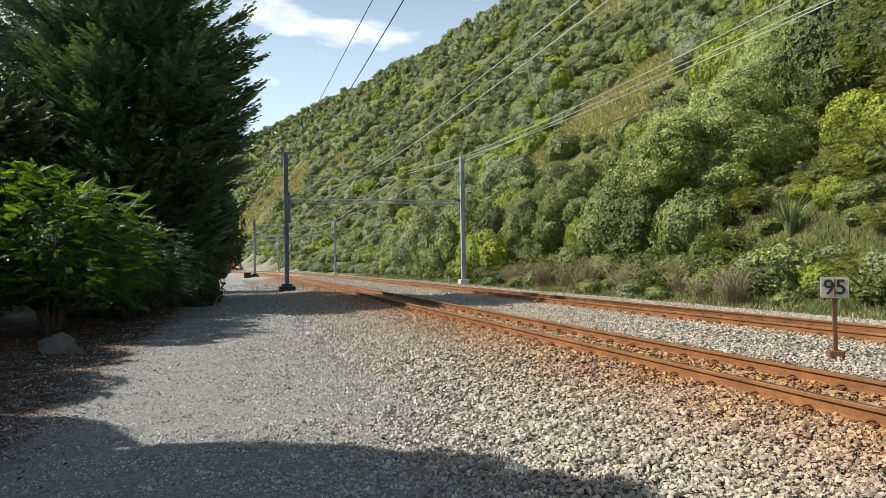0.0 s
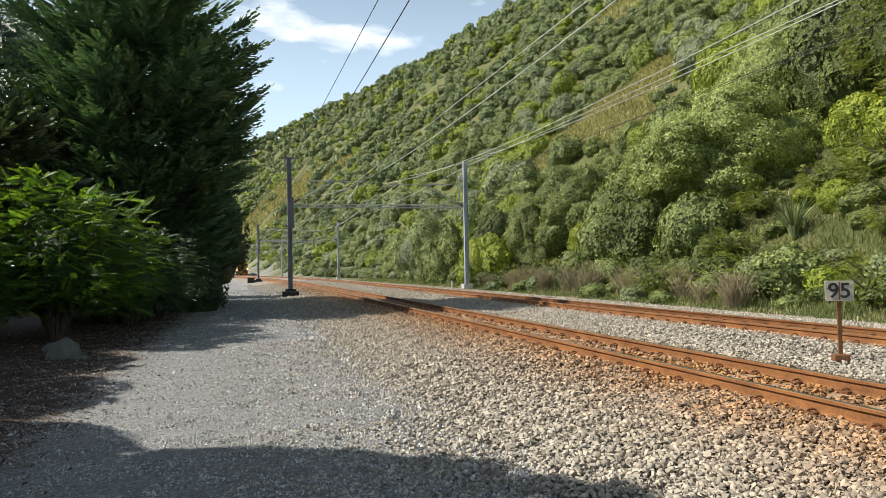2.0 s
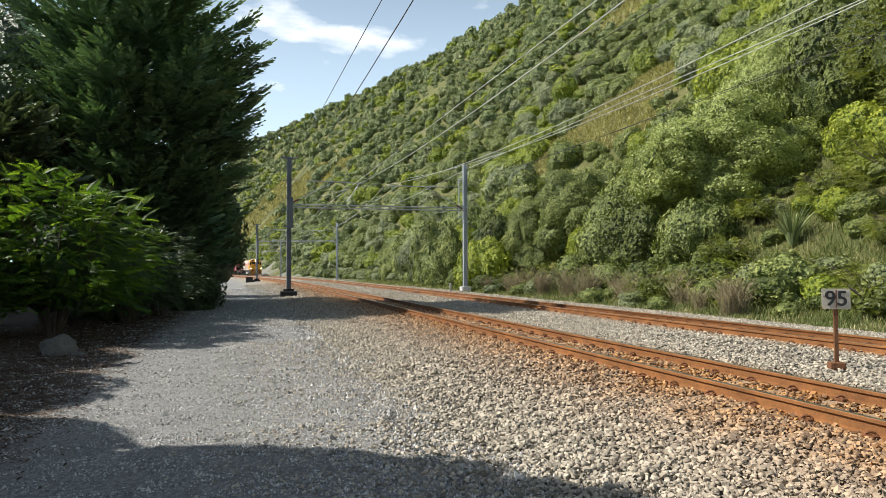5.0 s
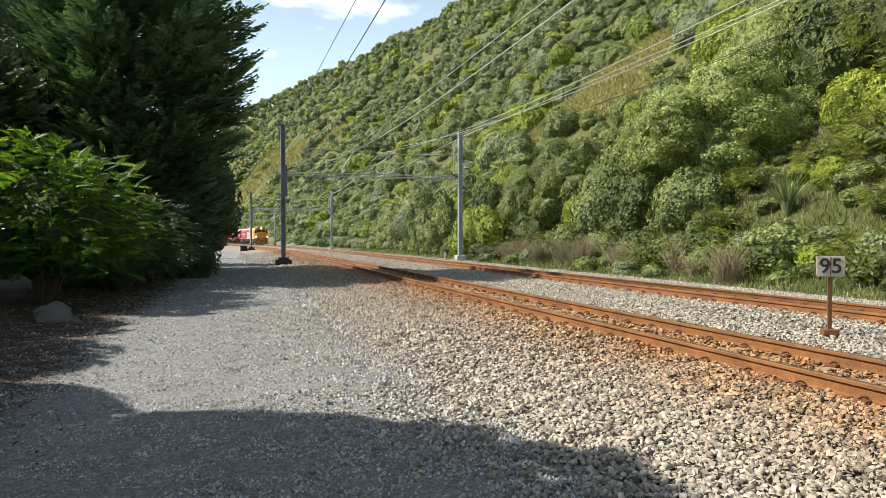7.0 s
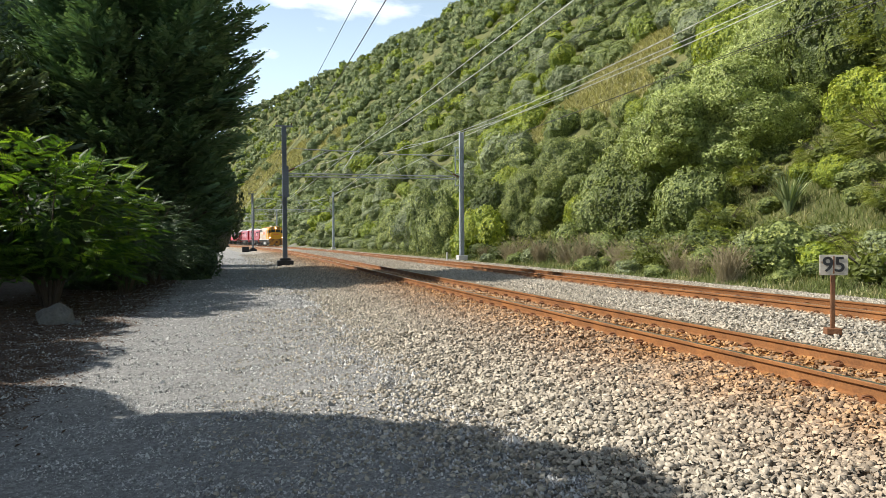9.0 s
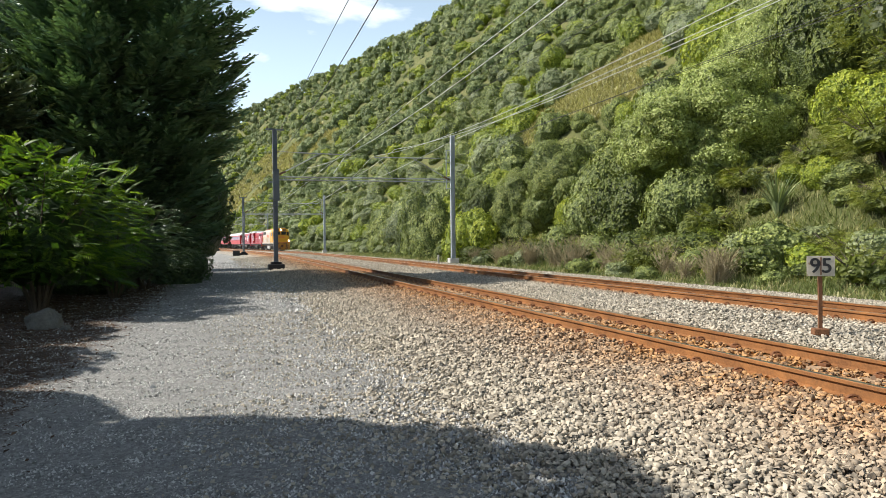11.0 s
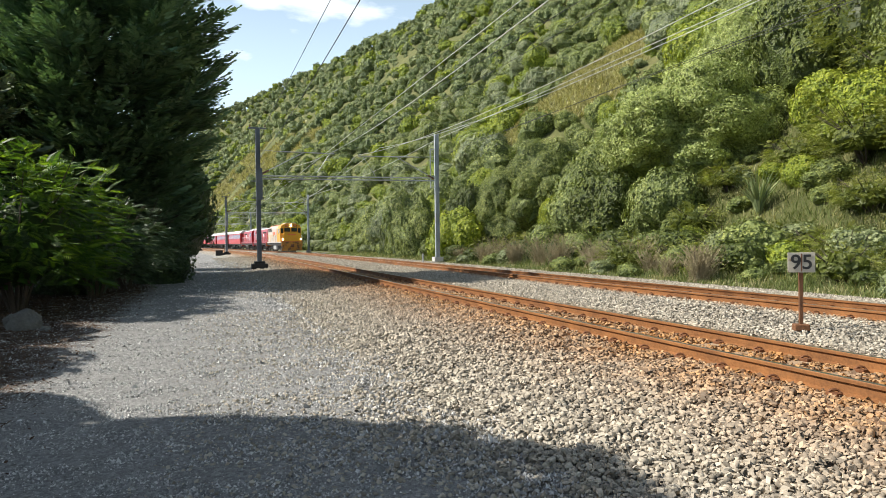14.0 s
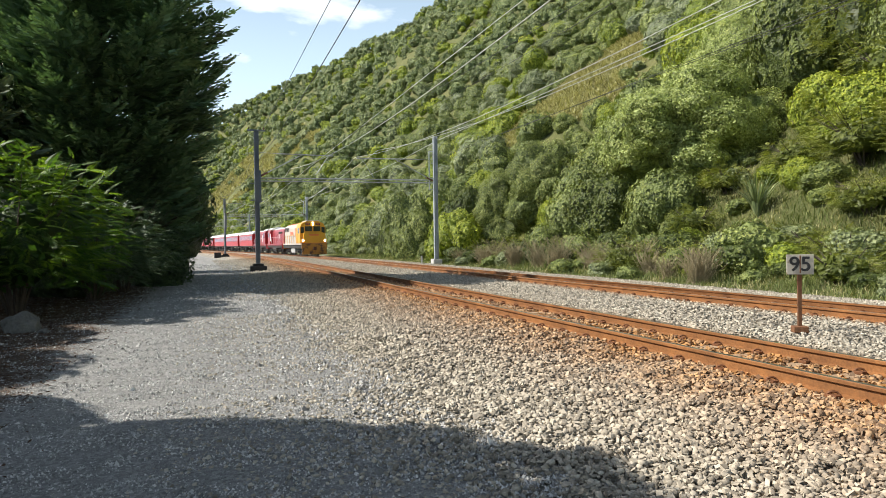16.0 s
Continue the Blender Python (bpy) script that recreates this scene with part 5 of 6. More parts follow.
def grass(name, x, y, z, h, material, label, seed, lean=0.35, wide=0.012):
    """Blades of grass, each a bent strip of two quads."""
    r = np.random.default_rng(seed)
    n = len(x)
    a = r.uniform(0, 6.28, n)
    d = np.stack([np.cos(a), np.sin(a), np.zeros(n)], 1)
    b = np.stack([-np.sin(a), np.cos(a), np.zeros(n)], 1)
    p = np.stack([x, y, z], 1)
    hh = (h * r.uniform(0.5, 1.2, n))[:, None]
    w = wide * r.uniform(0.7, 1.4, n)[:, None]
    ln = r.uniform(0.1, 1, n)[:, None] * lean
    up = np.array([0, 0, 1.0])
    m = p + up * hh * 0.55 + d * hh * ln * 0.35
    t = p + up * hh + d * hh * ln
    v = np.stack([p - b * w, p + b * w, m + b * w * 0.8, m - b * w * 0.8, t + b * w * 0.15, t - b * w * 0.15], 1)
    f = np.array([(0, 1, 2, 3), (3, 2, 4, 5)])
    f = (np.arange(n)[:, None, None] * 6 + f[None]).reshape(-1, 4)
    ob = solid(name, v.reshape(-1, 3), f, material, attrs={"tint": np.repeat(r.uniform(0, 1, n), 6)})
    return tagged(ob, label, "grass", kind="stuff")


def verge_grass():
    r = np.random.default_rng(88)
    n = 46000
    s = 12 + 75 * r.uniform(size=n) ** 1.5
    o = SPACING + 3.75 + 5.8 * r.uniform(size=n) ** 1.2
    x, y, _ = line(s, o)
    ok = in_view(x, y)
    x, y, s = x[ok], y[ok], s[ok]
    cl = waves(x, y, 4.0, 1) + r.normal(size=len(x)) * 0.4
    z = hill_z(x, y) - 0.03
    h = np.interp(o[ok], [SPACING + 3.7, SPACING + 5, SPACING + 9], [0.10, 0.26, 0.46]) * np.interp(s, [12, 60], [1, 1.3])
    g = cl > -0.45
    grass("verge_grass", x[g], y[g], z[g], h[g], M_GRASS, "long green grass on the bank beside the railway", 1, 1.1, 0.010)
    grass("dry_verge_grass", x[~g], y[~g], z[~g], h[~g] * 0.9, M_DRY, "dry straw-coloured grass and stalks on the bank", 2, 1.0, 0.009)
    # rougher growth further up the bank
    s2, o2 = 13 + 34 * r.uniform(size=60000) ** 1.3, SPACING + 7.0 + 13 * r.uniform(size=60000) ** 1.3
    x, y, _ = line(s2, o2)
    ok = in_view(x, y)
    x, y = x[ok], y[ok]
    g = waves(x, y, 5.0, 2) + r.normal(size=len(x)) * 0.4 > -0.45
    hh = r.uniform(0.14, 0.42, len(x))
    grass("bank_grass", x[g], y[g], hill_z(x[g], y[g]) - 0.04, hh[g], M_GRASS, "rank green grass on the steeper bank", 5, 1.2, 0.015)
    grass("dry_bank_grass", x[~g], y[~g], hill_z(x[~g], y[~g]) - 0.04, hh[~g], M_DRY, "dry grass and stalks on the steeper bank", 6, 1.2, 0.013)
    # dry grass on the bare slips
    X, Y = [], []
    for (cx, cy, a, b, deg), k in zip(SLIPS, (34000, 22000, 4000, 4000)):
        u, w = r.uniform(-1.2, 1.2, k) * a, r.uniform(-1.2, 1.2, k) * b
        c, s_ = math.cos(radians(deg)), math.sin(radians(deg))
        X.append(cx + c * u - s_ * w)
        Y.append(cy + s_ * u + c * w)
    x, y = np.concatenate(X), np.concatenate(Y)
    ok = on_slip(x, y, 1.2)
    x, y = x[ok], y[ok]
    d = np.hypot(x, y)
    grass("slip_grass", x, y, hill_z(x, y) - 0.05, np.interp(d, [60, 300], [0.42, 1.4]), M_DRY, "dry tawny grass on the bare slips of the hillside", 3, 1.3, np.interp(d, [60, 130, 300], [0.055, 0.16, 0.42])[:, None])


verge_grass()


def flax(x, y, blades, h, seed, label):
    r = np.random.default_rng(seed)
    th = empty("flax_plant", pose(x, y, hz(x, y)))
    tagged(th, label, "plant", group="flax plants")
    V, F, T = [], [], []
    for k in range(blades):
        a, ln, hh = r.uniform(0, 6.28), r.uniform(0.15, 0.75), h * r.uniform(0.6, 1.1)
        d, b = np.array([math.cos(a), math.sin(a), 0]), np.array([-math.sin(a), math.cos(a), 0])
        rows = []
        for q in (0, 0.35, 0.7, 1.0):
            p = d * (0.06 + ln * hh * q ** 1.6) + np.array([0, 0, hh * q - 0.25 * ln * hh * q ** 3])
            w = 0.045 * (1 - q) ** 0.6 + 0.002
            rows += [p - b * w, p + b * w]
        base = len(V) * 8
        V.append(rows)
        F += [(base + 2 * i, base + 2 * i + 1, base + 2 * i + 3, base + 2 * i + 2) for i in range(3)]
        T += [r.uniform()] * 8
    solid("foliage", np.array(V).reshape(-1, 3), F, M_FLAX, th, attrs={"tint": T})
    return th


flax(14.2, 28.0, 90, 2.0, 1, "clump of pale green flax with sword-like blades on the bank")
flax(11.6, 45.5, 40, 1.1, 2, "small flax clump among the shrubs")


def twiggy(x, y, R, H, n, seed, label):
    """A dead or leafless bush of thin grey stems."""
    r = np.random.default_rng(seed)
    V, F = [], []
    for k in range(n):
        a, q = r.uniform(0, 6.28), r.uniform(0.2, 1)
        p0 = np.array([r.normal() * R * 0.2, r.normal() * R * 0.2, -0.05])
        p2 = np.array([math.cos(a) * R * q, math.sin(a) * R * q, H * r.uniform(0.5, 1.05)])
        p1 = (p0 + p2) / 2 + np.array([r.normal(), r.normal(), 0.5]) * 0.1 * H
        v, f = tube([p0, p1, p2], 0.007, 3)
        F.append(f + sum(len(w) for w in V))
        V.append(v)
    ob = solid("dry_bush", np.concatenate(V), np.concatenate(F), M_TWIG)
    ob.matrix_basis = pose(x, y, hz(x, y))
    return tagged(ob, label, "bush", group="dry bushes")


STEMS = [(20.3, SPACING + 4.5, 0.8, 1.15, 260), (31, SPACING + 5.2, 0.9, 1.6, 120), (33.5, SPACING + 5.4, 1.0, 1.5, 130),
         (36, SPACING + 5.1, 0.9, 1.4, 110), (28.5, SPACING + 5.5, 0.9, 1.3, 100), (39, SPACING + 5.4, 1.0, 1.5, 100), (26, SPACING + 6.5, 1.0, 1.3, 100)]
STEMS += [(22.5 + 1.7 * k, SPACING + 4.9 + 1.3 * ((k * 7) % 5) / 5, 0.6 + 0.1 * (k % 4), 0.8 + 0.15 * (k % 3), 120) for k in range(14)]
for i, (s, o, R, H, n) in enumerate(STEMS):
    x, y, _ = line(s, o)
    twiggy(float(x), float(y), R, H, n, 400 + i, "dense dry brown bush behind the sign" if i == 0 else "leafless grey-brown stems on the bank")
# feathery wattles on the bank
for i, (x, y, R, H, n) in enumerate(((17.2, 25.6, 2.2, 2.4, 700), (20.0, 27.5, 2.4, 3.0, 600), (21.2, 31.5, 2.6, 5.6, 1500), (15.6, 23.0, 1.3, 1.3, 350), (17.5, 22.3, 1.5, 1.7, 350), (12.6, 30.5, 1.2, 1.3, 300), (16.6, 20.6, 1.5, 1.5, 380), (18.6, 23.8, 1.7, 1.9, 420), (13.4, 25.2, 1.2, 1.0, 280), (14.6, 31.6, 1.3, 1.3, 300), (16.4, 28.8, 1.4, 1.4, 340), (18.8, 29.6, 1.6, 2.0, 380))):
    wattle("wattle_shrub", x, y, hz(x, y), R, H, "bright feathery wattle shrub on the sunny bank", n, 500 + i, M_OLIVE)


def verge_wattles():
    r = np.random.default_rng(64)
    for i, s in enumerate(np.arange(13.5, 48, 0.85)):
        o = SPACING + r.uniform(5.6, 9.8)
        x, y, _ = line(float(s), o)
        R = r.uniform(0.8, 1.35)
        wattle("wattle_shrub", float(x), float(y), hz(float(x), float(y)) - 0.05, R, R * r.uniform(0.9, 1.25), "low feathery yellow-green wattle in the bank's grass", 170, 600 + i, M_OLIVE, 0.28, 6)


verge_wattles()


def litter_cover():
    r = np.random.default_rng(99)
    n = 24000
    y = 6 + 26 * r.uniform(size=n) ** 1.3
    o = -7.7 - 3.6 * r.uniform(size=n) ** 0.8 + r.normal(size=n) * 0.3
    x, yy, _ = line(y, o)
    p = np.stack([x, yy, road_z(x, yy) + 0.012], 1)
    v, f = leaf_quads(p, np.tile([0, 0, 1.0], (n, 1)), r.uniform(0.03, 0.09, n), r, 0.4)
    ob = solid("leaf_litter", v, f, M_LITTER, attrs={"tint": np.repeat(r.uniform(size=n), 4)})
    tagged(ob, "brown fallen leaves and twigs under the trees", "litter", kind="stuff")


litter_cover()


# ---- the train ----
def paint(name, dark, light, rough=0.4, wear=None, wear_at=0.66):
    return surface(name, dark, light, 2.2, rough, 0.0, 0.05, 0.002, 0.45, wear, wear_at)


M_YELLOW = paint("safety_yellow_paint", (0.50, 0.235, 0.006), (0.66, 0.335, 0.010), 0.42, (0.34, 0.15, 0.02), 0.64)
M_YELLOWLOW = paint("grimy_yellow_paint", (0.24, 0.10, 0.015), (0.42, 0.19, 0.02), 0.6, (0.09, 0.04, 0.02), 0.50)
M_CREAM = paint("faded_cream_paint", (0.36, 0.31, 0.26), (0.56, 0.50, 0.43), 0.5, (0.30, 0.20, 0.14), 0.60)
M_ORANGE = paint("orange_red_paint", (0.55, 0.10, 0.03), (0.68, 0.16, 0.05), 0.45)
M_RED = paint("deep_red_paint", (0.26, 0.012, 0.016), (0.36, 0.020, 0.026), 0.35)
M_CARRED = paint("carriage_red_paint", (0.36, 0.014, 0.016), (0.47, 0.022, 0.022), 0.35)
M_DARKRED = paint("dark_red_trim", (0.14, 0.010, 0.012), (0.20, 0.015, 0.018), 0.4)
M_ROOF = paint("pale_grey_roof_paint", (0.50, 0.49, 0.48), (0.66, 0.65, 0.64), 0.55, (0.35, 0.34, 0.33), 0.64)
M_WHITE = paint("white_paint", (0.70, 0.69, 0.67), (0.80, 0.79, 0.77), 0.4)
M_UNDER = surface("grimy_underframe", (0.014, 0.013, 0.012), (0.05, 0.045, 0.04), 4, 0.8, 0.1)
M_TANK = surface("grimy_pale_tank", (0.30, 0.29, 0.27), (0.5, 0.49, 0.46), 4, 0.7)
M_WHEEL = surface("wheel_steel", (0.05, 0.04, 0.035), (0.14, 0.12, 0.10), 6, 0.6, 0.6)
M_COUPLER = surface("rusty_coupler", (0.05, 0.02, 0.012), (0.13, 0.05, 0.025), 8, 0.8)


def glass_mat():
    m, n, l, b = mat("dark_window_glass", 0.08, 0, 0.6)
    v = coords(n, l)
    l.new(ramp(n, l, fractal(n, l, v, 1.5, 3), [(0.3, (0.012, 0.014, 0.017)), (0.7, (0.035, 0.04, 0.045))]), b.inputs["Base Color"])
    return m


def lamp_mat():
    m, n, l, b = mat("lit_headlamp", 0.3)
    b.inputs["Base Color"].default_value = (0.9, 0.88, 0.8, 1)
    b.inputs["Emission Color"].default_value = (1.0, 0.93, 0.72, 1)
    b.inputs["Emission Strength"].default_value = 4.0
    return m


M_GLASS, M_LAMP = glass_mat(), lamp_mat()


def extrude_section(section, y0, y1, rings=1):
    """A closed cross-section (x, z), drawn along y."""
    bm = bmesh.new()
    loops = [[bm.verts.new((x, y0 + (y1 - y0) * k / rings, z)) for x, z in section] for k in range(rings + 1)]
    n = len(section)
    for a, b in zip(loops[:-1], loops[1:]):
        for i in range(n):
            bm.faces.new((a[i], a[(i + 1) % n], b[(i + 1) % n], b[i]))
    bm.faces.new(loops[0])
    bm.faces.new(loops[-1][::-1])
    bmesh.ops.recalc_face_normals(bm, faces=bm.faces)
    return bm


def wheelset(parent, y, r=0.46):
    bm = bmesh.new()
    rod(bm, (-0.62, 0, 0), (0.62, 0, 0), 0.07, seg=8)
    for sx in (-1, 1):
        rod(bm, (sx * 0.51, 0, 0), (sx * 0.64, 0, 0), r, seg=20)
        rod(bm, (sx * 0.50, 0, 0), (sx * 0.525, 0, 0), r + 0.03, seg=20)
        for k in range(4):
            a = k * math.pi / 2
            rod(bm, (sx * 0.645, 0.28 * math.cos(a), 0.28 * math.sin(a)), (sx * 0.66, 0.28 * math.cos(a), 0.28 * math.sin(a)), 0.05, seg=6)
    ob = part("wheelset", bm, M_WHEEL, parent)
    ob.matrix_basis = pose(0, y, r)
    return ob


def bogie(parent, y, wheels, base):
    bm = bmesh.new()
    for sx in (-1, 1):
        box(bm, 0.12, base + 1.1, 0.22, (sx * 0.92, y, 0.62), 0.03)
        for k in range(wheels):
            yy = y - base / 2 + base * k / (wheels - 1)
            box(bm, 0.16, 0.34, 0.34, (sx * 0.95, yy, 0.46), 0.03)
            if k < wheels - 1:
                ym = yy + base / (wheels - 1) / 2
                for dy in (-0.09, 0.09):
                    rod(bm, (sx * 0.95, ym + dy, 0.30), (sx * 0.95, ym + dy, 0.62), 0.075, seg=8)
    box(bm, 1.7, 0.5, 0.2, (0, y, 0.6), 0.03)
    return part("bogie_frame", bm, M_UNDER, parent)


def couplers(parent, L):
    for sg in (-1, 1):
        bm = bmesh.new()
        box(bm, 0.2, 0.5, 0.22, (0, sg * (L / 2 + 0.12), 0.80), 0.03)
        box(bm, 0.32, 0.16, 0.34, (0, sg * (L / 2 + 0.30), 0.80), 0.04)
        part("coupler", bm, M_COUPLER, parent, "rusty knuckle coupler")


def diesel_yellow():
    """Leading engine: yellow cab and low nose at the front (-y), cream and orange body behind."""
    th = empty("locomotive")
    tagged(th, "yellow-fronted diesel locomotive with cream side and lit headlamps, leading the train", "locomotive", group="locomotives")
    L, w = 14.1, 1.34
    # underframe and sill
    part("underframe", box(bmesh.new(), 2.5, L - 0.3, 0.34, (0, 0, 1.02), 0.02), M_UNDER, th)
    part("sill", box(bmesh.new(), 2.66, L - 0.5, 0.16, (0, 0, 1.26), 0.015), M_CREAM, th, "cream side sill")
    # long hood with a rounded roof edge
    sec = [(-1.16, 1.34), (1.16, 1.34), (1.16, 3.05), (1.05, 3.34), (0.72, 3.5), (-0.72, 3.5), (-1.05, 3.34), (-1.16, 3.05)]
    part("hood", extrude_section(sec, -3.6, L / 2 - 0.7), M_CREAM, th, "cream engine hood")
    part("hood_roof", box(bmesh.new(), 1.5, 9.2, 0.08, (0, 1.4, 3.53), 0.02), M_ORANGE, th, "orange roof strip")
    for sx in (-1, 1):
        part("colour_band", box(bmesh.new(), 0.02, 1.3, 0.85, (sx * 1.172, -2.7, 2.62), 0.004), M_ORANGE, th, "orange side panel")
        part("emblem", box(bmesh.new(), 0.02, 2.2, 0.42, (sx * 1.172, 0.6, 2.45), 0.004), M_ORANGE, th, "orange-red emblem bar")
        part("stripe", box(bmesh.new(), 0.02, 5.2, 0.22, (sx * 1.172, 2.8, 2.0), 0.004), M_YELLOW, th, "yellow side stripe")
        for k in range(7):
            part("hood_door", box(bmesh.new(), 0.025, 0.82, 0.75, (sx * 1.170, -0.6 + 0.95 * k, 1.78), 0.008), M_CREAM, th)
        for k in range(3):
            gr = bmesh.new()
            for q in range(6):
                box(gr, 0.03, 1.0, 0.05, (sx * 1.175, 3.2 + 1.15 * k, 2.75 + 0.085 * q))
            part("grille", gr, M_UNDER, th, "dark louvred grille")
        part("handrail", rod(bmesh.new(), (sx * 1.28, -3.2, 2.25), (sx * 1.28, L / 2 - 0.9, 2.25), 0.02, seg=6), M_YELLOW, th, "yellow handrail")
        for k in range(7):
            part("stanchion", rod(bmesh.new(), (sx * 1.28, -3.1 + 1.6 * k, 1.34), (sx * 1.28, -3.1 + 1.6 * k, 2.25), 0.016, seg=6), M_YELLOW, th)
    for k in range(2):
        fan = bmesh.new()
        rod(fan, (0, 3.8 + 1.5 * k, 3.5), (0, 3.8 + 1.5 * k, 3.66), 0.55, 0.5, 18)
        part("roof_fan", fan, M_UNDER, th)
    part("exhaust", box(bmesh.new(), 0.5, 0.7, 0.2, (0, 0.4, 3.58), 0.03), M_UNDER, th)
    # cab
    cab = [(-w, 1.34), (w, 1.34), (w, 2.95), (1.14, 3.42), (0.62, 3.66), (-0.62, 3.66), (-1.14, 3.42), (-w, 2.95)]
    part("cab", extrude_section(cab, -6.15, -3.6), M_YELLOW, th, "yellow driver's cab")
    part("cab_roof", extrude_section([(-0.66, 3.65), (0.66, 3.65), (0.6, 3.74), (-0.6, 3.74)], -6.2, -3.55), M_CREAM, th, "cream cab roof")
    f = -6.15
    for sx in (-1, 1):
        part("windscreen", box(bmesh.new(), 0.74, 0.03, 0.52, (sx * 0.44, f - 0.012, 2.86), 0.02), M_GLASS, th, "dark windscreen pane")
        part("corner_window", box(bmesh.new(), 0.34, 0.03, 0.62, (sx * 1.08, f - 0.012, 2.72), 0.02), M_GLASS, th)
        part("side_window", box(bmesh.new(), 0.03, 0.78, 0.6, (sx * (w + 0.006), -5.2, 2.68), 0.02), M_GLASS, th)
        part("cab_door", box(bmesh.new(), 0.03, 0.6, 1.6, (sx * (w + 0.004), -4.2, 2.15), 0.01), M_YELLOW, th)
        part("number_box", box(bmesh.new(), 0.46, 0.09, 0.24, (sx * 0.52, f - 0.03, 3.36), 0.02), M_BLACK, th, "dark number panel with a plain bar")
        part("number_bar", box(bmesh.new(), 0.32, 0.012, 0.1, (sx * 0.52, f - 0.083, 3.36)), M_ORANGE, th)
    part("window_pillar", box(bmesh.new(), 0.12, 0.05, 0.62, (0, f - 0.02, 2.86), 0.01), M_YELLOW, th)
    for dz in (-0.1, 0.1):
        rl = bmesh.new()
        rod(rl, (0, f - 0.02, 3.38 + dz), (0, f - 0.13, 3.38 + dz), 0.085, seg=14)
        part("headlamp", rl, M_LAMP, th, "lit headlamp")
    # short nose and front platform
    nose = [(-1.04, 1.34), (1.04, 1.34), (1.04, 2.30), (0.94, 2.46), (-0.94, 2.46), (-1.04, 2.30)]
    part("nose", extrude_section(nose, -6.9, -6.16), M_YELLOW, th, "yellow short nose")
    part("nose_door", box(bmesh.new(), 0.62, 0.03, 0.85, (0, -6.91, 1.82), 0.012), M_YELLOW, th)
    part("nose_emblem", box(bmesh.new(), 1.0, 0.02, 0.14, (0, -6.928, 2.20), 0.004), M_ORANGE, th, "orange-red emblem bar")
    for sx in (-1, 1):
        lm = bmesh.new()
        rod(lm, (sx * 1.14, -6.86, 1.62), (sx * 1.14, -6.98, 1.62), 0.115, seg=14)
        part("ditch_light", lm, M_LAMP, th, "lit ditch light")
        part("light_bracket", box(bmesh.new(), 0.36, 0.5, 0.36, (sx * 1.14, -6.62, 1.6), 0.03), M_YELLOW, th)
        part("step", box(bmesh.new(), 0.5, 0.3, 0.06, (sx * 1.05, -6.9, 0.5), 0.01), M_UNDER, th)
        part("front_rail", rod(bmesh.new(), (sx * 1.25, -7.0, 1.3), (sx * 1.25, -7.0, 2.1), 0.02, seg=6), M_CREAM, th)
    part("headstock", box(bmesh.new(), 2.62, 0.16, 0.62, (0, -6.98, 1.03), 0.02), M_YELLOWLOW, th, "grimy yellow headstock")
    part("red_line", box(bmesh.new(), 2.64, 0.17, 0.05, (0, -6.985, 1.365), 0.004), M_ORANGE, th)
    pil = extrude_section([(-1.3, 0.18), (1.3, 0.18), (1.2, 0.72), (-1.2, 0.72)], -7.06, -6.86)
    part("pilot", pil, M_YELLOWLOW, th, "grimy yellow pilot plate")
    part("rear_headstock", box(bmesh.new(), 2.62, 0.16, 0.6, (0, L / 2 - 0.1, 1.03), 0.02), M_YELLOWLOW, th)
    tk = bmesh.new()
    box(tk, 2.3, 2.6, 0.62, (0, 0, 0.62), 0.08)
    part("fuel_tank", tk, M_TANK, th, "grimy pale fuel tank")
    bogie(th, -4.1, 3, 3.4)
    bogie(th, 4.1, 3, 3.4)
    ws = [wheelset(th, y0 + d) for y0 in (-4.1, 4.1) for d in (-1.7, 0, 1.7)]
    couplers(th, L)
    return th, L, 8.2, ws


